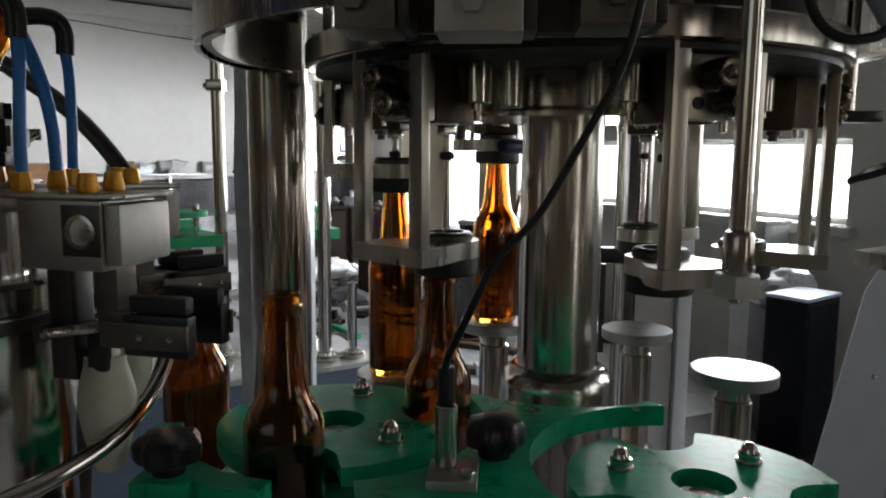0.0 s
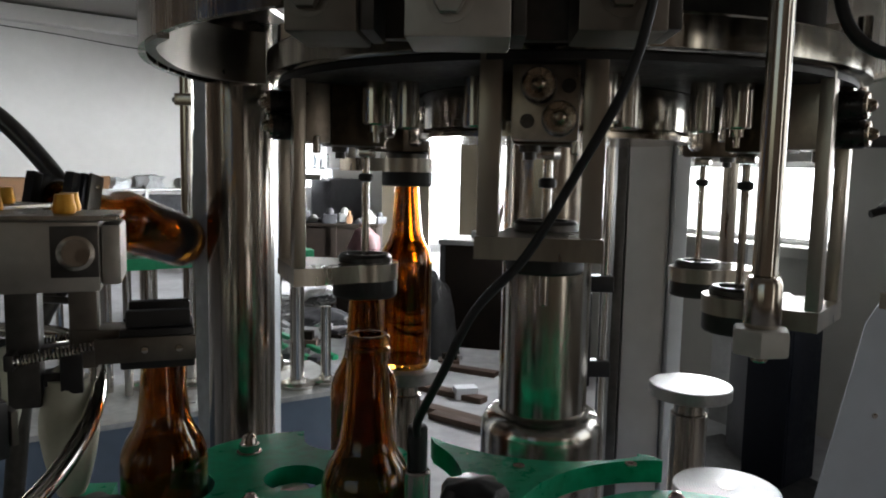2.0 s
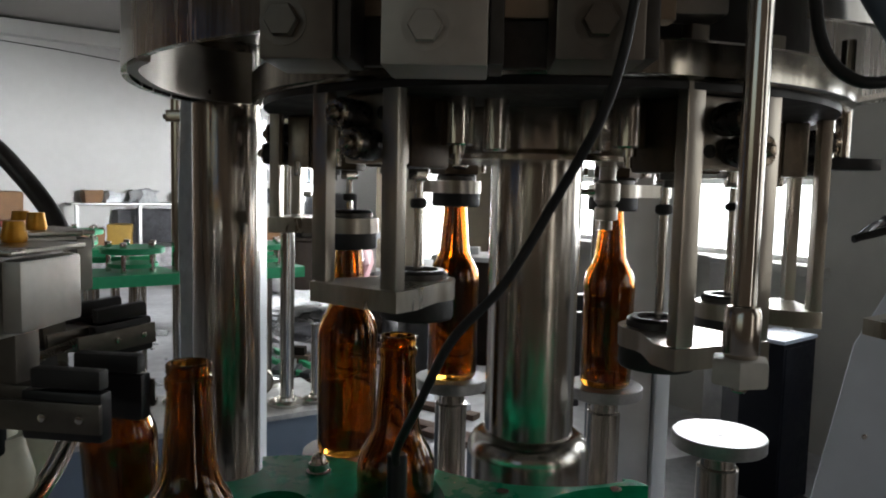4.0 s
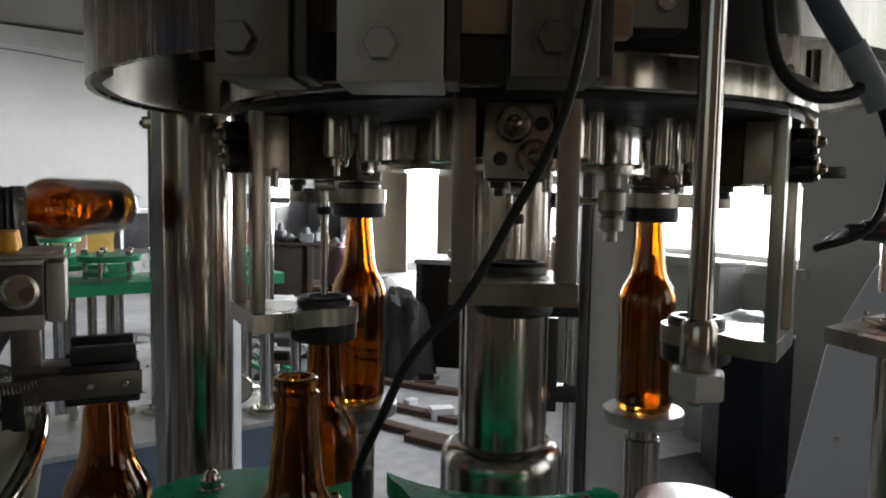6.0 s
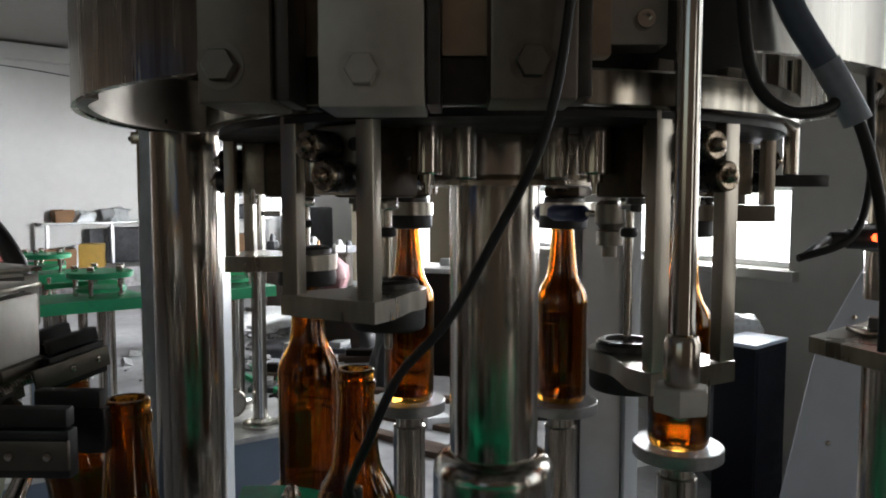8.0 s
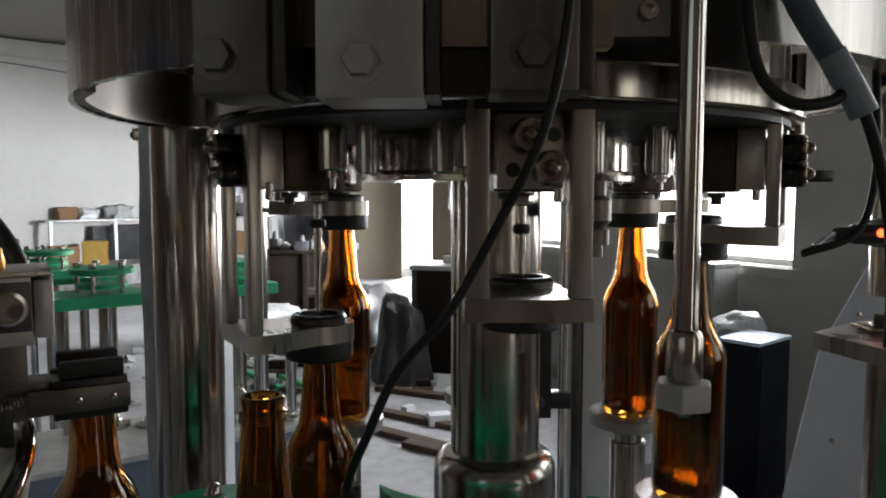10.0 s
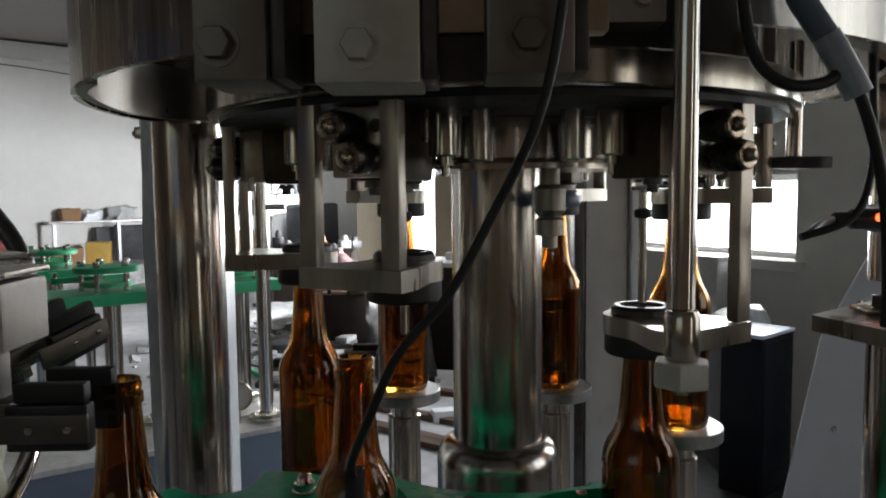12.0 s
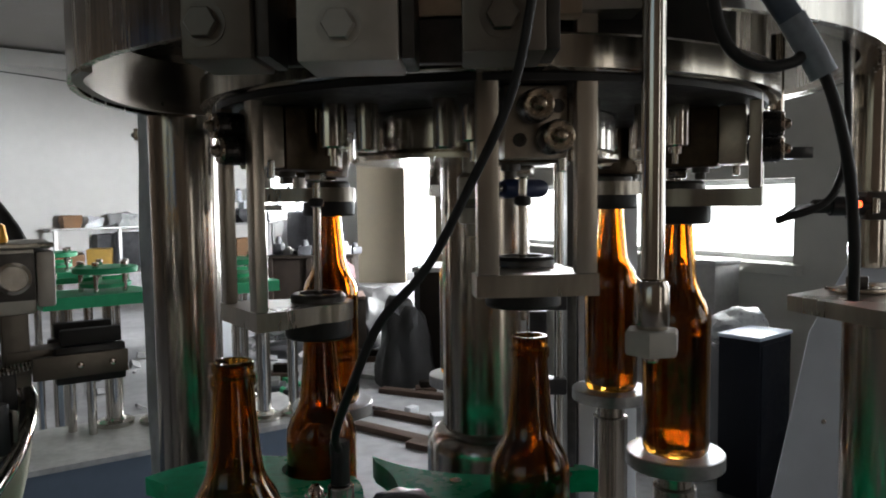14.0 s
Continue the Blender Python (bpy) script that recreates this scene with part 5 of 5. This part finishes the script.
def far_table():
    m = Matrix.Translation((-0.06, 4.25, 0)) @ Matrix.Rotation(radians(-12), 4, "Z")
    root = empty("side_bench", m)
    part("bench_top", box(-0.28, -0.22, 0.71, 0.26, 0.22, 0.74, 0.004), STEELDULL, root)
    for x in (-0.26, 0.22):
        for y in (-0.20, 0.18):
            part("bench_leg", box(x, y, 0, x + 0.03, y + 0.03, 0.7095, 0.002), DARKJUNK, root)
    part("bench_apron", box(-0.229, -0.205, 0.03, 0.219, -0.19, 0.7093, 0.002), DARKWOOD, root)
    part("side_panel", box(-0.278, -0.165, 0.03, -0.262, 0.175, 0.7093, 0.002), DARKWOOD, root)
    tagged(root, "small bench with a dull steel top and dark front", "bench")
    o = part("leaning_board", box(-0.012, 0, 0, 0.012, 0.03, 0.42, 0.002), WOOD, m=m @ Matrix.Translation((0.02, 0.18, 0.742)) @ Matrix.Rotation(radians(14), 4, "Y"))
    tagged(o, "thin timber batten leaning on the bench", "batten")
    o = part("small_vice", box(-0.05, -0.03, 0, 0.05, 0.03, 0.05, 0.008), STEELDULL, m=m @ Matrix.Translation((-0.05, 0.0, 0.7412)))
    tagged(o, "small dull steel vice on the bench", "vice")
    p = empty("pallet_box", Matrix.Translation((-1.05, 5.2, 0)) @ Matrix.Rotation(0.2, 4, "Z"))
    for x in (-0.22, -0.07, 0.08):
        part("pallet_board", box(x, -0.2, 0.40, x + 0.12, 0.2, 0.425, 0.003), WOOD, p)
    for y in (-0.18, 0.12):
        part("pallet_side", box(-0.22, y, 0, 0.20, y + 0.06, 0.3995, 0.003), DARKWOOD, p)
    tagged(p, "worn dark timber pallet box on the floor", "pallet box")
    s = empty("red_sack", Matrix.Translation((-1.05, 5.2, 0.4255)))
    bm = bmesh.new()
    lathe([(0, 0.0), (0.09, 0.0), (0.12, 0.03), (0.125, 0.13), (0.115, 0.22), (0.075, 0.27), (0.030, 0.295), (0.038, 0.33), (0, 0.33)], 32, bm)
    for v in bm.verts:
        if v.co.z > 0.01:
            v.co.x += noise.noise(v.co * 12) * 0.05
            v.co.y += noise.noise(v.co * 11 + Vector((4, 0, 0))) * 0.05
    part("sack_cloth", bm, REDSACK, s)
    part("sack_tie", lathe([(0.032, 0.289), (0.040, 0.295), (0.032, 0.301)], 16, closed=True), WHITEPAPER, s)
    tagged(s, "dull red woven sack standing on a pallet box", "sack")
    d = empty("parts_crate", Matrix.Translation((-1.62, 6.9, 0)))
    part("crate_body", box(-0.40, -0.25, 0, 0.45, 0.25, 0.60, 0.01), DARKWOOD, d)
    for x in (-0.38, 0.02, 0.40):
        part("crate_batten", box(x - 0.03, -0.275, 0.02, x + 0.03, -0.2505, 0.60, 0.003), DARKWOOD, d)
    part("crate_lid", box(-0.42, -0.28, 0.6005, 0.47, 0.27, 0.63, 0.004), DARKWOOD, d)
    tagged(d, "dark brown timber crate standing by the wall", "crate")
    rnd = random.Random(11)
    for i in range(9):
        x, y = -1.95 + i * 0.098, 6.85 + rnd.uniform(-0.15, 0.15)
        w, hh = rnd.uniform(0.03, 0.075), rnd.uniform(0.05, 0.20)
        mt = (DARKJUNK, STEELDULL, DARKJUNK, DARKJUNK, STEELDULL, CARD)[i % 6]
        o = empty("loose_part", Matrix.Translation((x, y, 0.6305)) @ Matrix.Rotation(rnd.uniform(0, 3), 4, "Z"))
        part("housing", box(-w, -w * 0.8, 0, w, w * 0.8, hh * 0.6, 0.008), mt, o)
        part("neck", lathe([(0, hh * 0.6 + 0.0004), (w * 0.6, hh * 0.6 + 0.0004), (w * 0.55, hh * 0.8), (w * 0.3, hh), (0, hh)], 14), mt, o)
        tagged(o, "small dusty machine part on a crate", "machine part", "parts on the crate")


DARKWOOD = mat("dark_stained_board", (0.017, 0.012, 0.009), 0.9, 0.0, 0.3, 8, 0.1, spec=0.15)
far_table()


def hall_trim():
    d = Vector((7.0, 6.5, 0)).normalized()
    n = Vector((d.y, -d.x, 0))
    p = Vector((-9.0, 6.5, 0)) + n * 0.02
    setting("trim_1", sweep([p + d * s + Vector((0, 0, z)) for s, z in ((0.3, 3.0), (2.5, 2.98), (4.0, 2.93), (5.0, 2.86), (6.2, 2.82), (7.4, 2.84))], 0.007, 6), CABLE, "thin dark cable strung along the wall")
    bm = bmesh.new()
    m = Matrix.Translation((-9.0, 6.5, 0)) @ Matrix.Rotation(WALLDIR, 4, "Z")
    box(0.1, -0.22, 3.02, 9.4, -0.005, 3.22, 0.004, bm, m)
    setting("trim_2", bm, PLASTER, "white ring beam under the ceiling")


hall_trim()


def wall_shelf():
    m = Matrix.Translation((-9.0, 6.5, 0)) @ Matrix.Rotation(WALLDIR, 4, "Z")
    root = empty("wall_shelf", m)
    part("shelf_board", box(7.05, -0.26, 1.16, 8.45, -0.012, 1.19, 0.004), WHITEPAPER, root)
    for x in (7.15, 7.75, 8.32):
        part("shelf_bracket", box(x, -0.22, 1.02, x + 0.03, -0.012, 1.1595, 0.004), WHITEPAPER, root)
    tagged(root, "white wooden shelf under the far window", "shelf")
    rnd = random.Random(21)
    for i in range(9):
        x = 7.12 + i * 0.145 + rnd.uniform(-0.03, 0.03)
        r, h = rnd.uniform(0.03, 0.055), rnd.uniform(0.10, 0.24)
        j = empty("plastic_jar", m @ Matrix.Translation((x, -0.13, 1.1908)))
        part("jar_body", lathe([(0, 0), (r, 0), (r, h * 0.75), (r * 0.6, h * 0.86), (r * 0.6, h * 0.9), (0, h * 0.9)], 16), BAG if i % 3 else BLUEGREY2, j)
        part("jar_lid", lathe([(0, h * 0.9 + 0.0005), (r * 0.68, h * 0.9 + 0.0005), (r * 0.68, h), (0, h)], 16), WHITEPAPER if i % 2 else DARKJUNK, j)
        tagged(j, "pale plastic jar on the wall shelf", "jar", "jars on the wall shelf")


wall_shelf()


def floor_scrap():
    """Dark offcuts and cartons strewn on the floor between the benches."""
    rnd = random.Random(8)
    for i in range(16):
        x, y = rnd.uniform(-1.35, -0.25), rnd.uniform(3.6, 5.6)
        m = Matrix.Translation((x, y, 0.0008)) @ Matrix.Rotation(rnd.uniform(0, 3), 4, "Z")
        w, d, h = rnd.uniform(0.05, 0.16), rnd.uniform(0.03, 0.09), rnd.uniform(0.02, 0.12)
        o = empty("scrap_piece", m)
        part("scrap_base", box(-w, -d, 0, w, d, h * 0.5, 0.006), (DARKWOOD, DARKJUNK, WOOD)[i % 3], o)
        part("scrap_top", box(-w * 0.6, -d * 0.7, h * 0.5 + 0.0005, w * 0.7, d * 0.5, h, 0.005), (DARKJUNK, STEELDULL, DARKWOOD)[i % 3], o, m=Matrix.Rotation(rnd.uniform(-0.4, 0.4), 4, "Z"))
        tagged(o, "dark scrap offcut lying on the workshop floor", "scrap", "scrap on the floor")


floor_scrap()


# ---- movement ----
def table(pairs, x):
    return float(np.interp(x, [p[0] for p in pairs], [p[1] for p in pairs]))


LIFT = [(0, -0.088), (46, -0.088), (60, -0.084), (75, -0.060), (92, -0.023), (99, -0.007), (112, 0.015), (125, 0.02), (277, 0.019), (285, 0.016), (293, 0.008), (300, -0.006), (305, -0.019), (315, -0.05), (325, -0.08), (332, -0.088), (360, -0.088)]
CAMTRACK = [(0, 0.205), (6, 0.211), (14, 0.2135), (23, 0.2145), (28, 0.205), (32, 0.190), (39, 0.163), (44, 0.15), (326, 0.15), (332, 0.151), (340, 0.163), (347, 0.180), (353, 0.193), (360, 0.205)]
STAR_IN, STAR_OUT, R_STAR, W_STAR = Vector((-0.204, -0.197, 0)), Vector((0.093, -0.267, 0)), 0.096, 27.932
A_JOIN, A_TAKE = 44.0, -165.0       # star angles at which a bottle meets the filler and leaves the rinser
TH_JOIN, TH_LEAVE = 46.0, 341.0
RINSER, R_RIN, W_RIN, A_HAND = Vector((-0.470, -0.3096, 0)), 0.194, 13.966, 26.9
FLIP = [(-3, 0), (1.8, 0), (2.3, 8), (2.7, 18), (3.03, 31), (3.33, 42), (3.53, 52), (3.83, 64), (4.03, 74), (4.33, 90), (4.53, 101), (5.03, 130), (5.4, 158), (5.8, 178), (6.2, 180), (40, 180)]
PIVOT_R, PIVOT_Z = 0.148, 0.190
TAKE_DT = (A_JOIN - A_TAKE) / W_STAR


def join_time(k):
    return T0 + (TH_JOIN - 60 * k) / W_CAR


def gripper_pose(dt):
    """The pose of a rinser unit dt seconds before it hands its bottle over: at its pivot, x outward, flipped."""
    beta = A_HAND + W_RIN * dt
    arm = Matrix.Translation(RINSER + Vector((0, 0, H))) @ Matrix.Rotation(radians(beta), 4, "Z") @ Matrix.Translation((PIVOT_R, 0, PIVOT_Z))
    return arm @ Matrix.Rotation(radians(-table(FLIP, dt)), 4, "Y")


def bottle_pose(join, k, t):
    if t < join - TAKE_DT:
        dt = join - TAKE_DT - t
        return gripper_pose(dt) @ Matrix.Translation((R_RIN - PIVOT_R, 0, -0.088 - PIVOT_Z))
    if t < join:
        a = A_JOIN - W_STAR * (join - t)
        slack = max(0.0, min(1.0, (A_JOIN - a) / 40, (a - A_TAKE) / 30))
        a = radians(a - (5.5 + 4.5 * max(0.0, min(1.0, (-40 - a) / 50))) * slack)
        return Matrix.Translation(STAR_IN + (R_STAR - 0.006 * slack) * Vector((math.cos(a), math.sin(a), 0)) + Vector((0, 0, H - 0.0875)))
    th = TH_JOIN + W_CAR * (t - join)
    if th < TH_LEAVE:
        return Matrix.Translation(spot(R_BOT, th, table(LIFT, th) + 0.0005))
    a = radians(109.4 + W_STAR * (th - TH_LEAVE) / W_CAR)
    return Matrix.Translation(STAR_OUT + R_STAR * Vector((math.cos(a), math.sin(a), 0)) + Vector((0, 0, H - 0.0875)))


STEPS = [i * 0.25 for i in range(57)]


def motions():
    walk(carousel, [(t, Matrix.Translation((0, 0, H)) @ Matrix.Rotation(radians(-theta(0, t)), 4, "Z")) for t in STEPS])
    walk(lower, [(t, Matrix.Translation((0, 0, H)) @ Matrix.Rotation(radians(-theta(0, t)), 4, "Z")) for t in STEPS])
    full = {4: -99.0, 3: -99.0, 2: join_time(2), 1: join_time(1), 0: join_time(0), 5: join_time(5 - 6)}
    joins = [T0 + (TH_JOIN - 240) / W_CAR, T0 + (TH_JOIN - 180) / W_CAR, join_time(2), join_time(1), join_time(0), join_time(-1), join_time(-2)]
    for k in range(6):
        rows, ped = [], []
        for t in STEPS:
            th = theta(k, t)
            w = th % 360
            z = max(table(CAMTRACK, w), table(LIFT, w) + 0.242 if t > full[k] and 44 < w < 340 else 0.15)
            rows.append((t, Matrix.Translation((0, 0, H + z - (0.003 if w < 44 else 0.0))) @ Matrix.Rotation(radians(-th), 4, "Z")))
            ped.append((t, Matrix.Translation(spot(R_BOT, th, table(LIFT, w))) @ Matrix.Rotation(radians(-th), 4, "Z")))
        walk(heads[k], rows)
        walk(pedestals[k], ped)
    for b, join in zip(bottles, joins):
        walk(b, [(t, bottle_pose(join, 0, t)) for t in STEPS])
    more_motions()


def more_motions():
    for wheel, c, a_ref, t_ref, drop in ((infeed_star, STAR_IN, A_JOIN - 4, join_time(0), 0.0), (outfeed_star, STAR_OUT, 109.4, T0 + (TH_LEAVE - 240) / W_CAR, -0.011)):
        walk(wheel, [(t, Matrix.Translation(c + Vector((0, 0, H + drop))) @ Matrix.Rotation(radians(a_ref + W_STAR * (t - t_ref)), 4, "Z")) for t in STEPS])
    hand_over = join_time(0) - TAKE_DT
    walk(rinser, [(t, Matrix.Translation(RINSER + Vector((0, 0, H))) @ Matrix.Rotation(radians(A_HAND - W_RIN * (t - hand_over)), 4, "Z")) for t in STEPS])
    for i, g in enumerate(grippers):
        rows = []
        for t in STEPS:
            dt = hand_over + (i - 2) * 60 / W_RIN - t
            rows.append((t, gripper_pose(dt)))
        walk(g, rows)


motions()
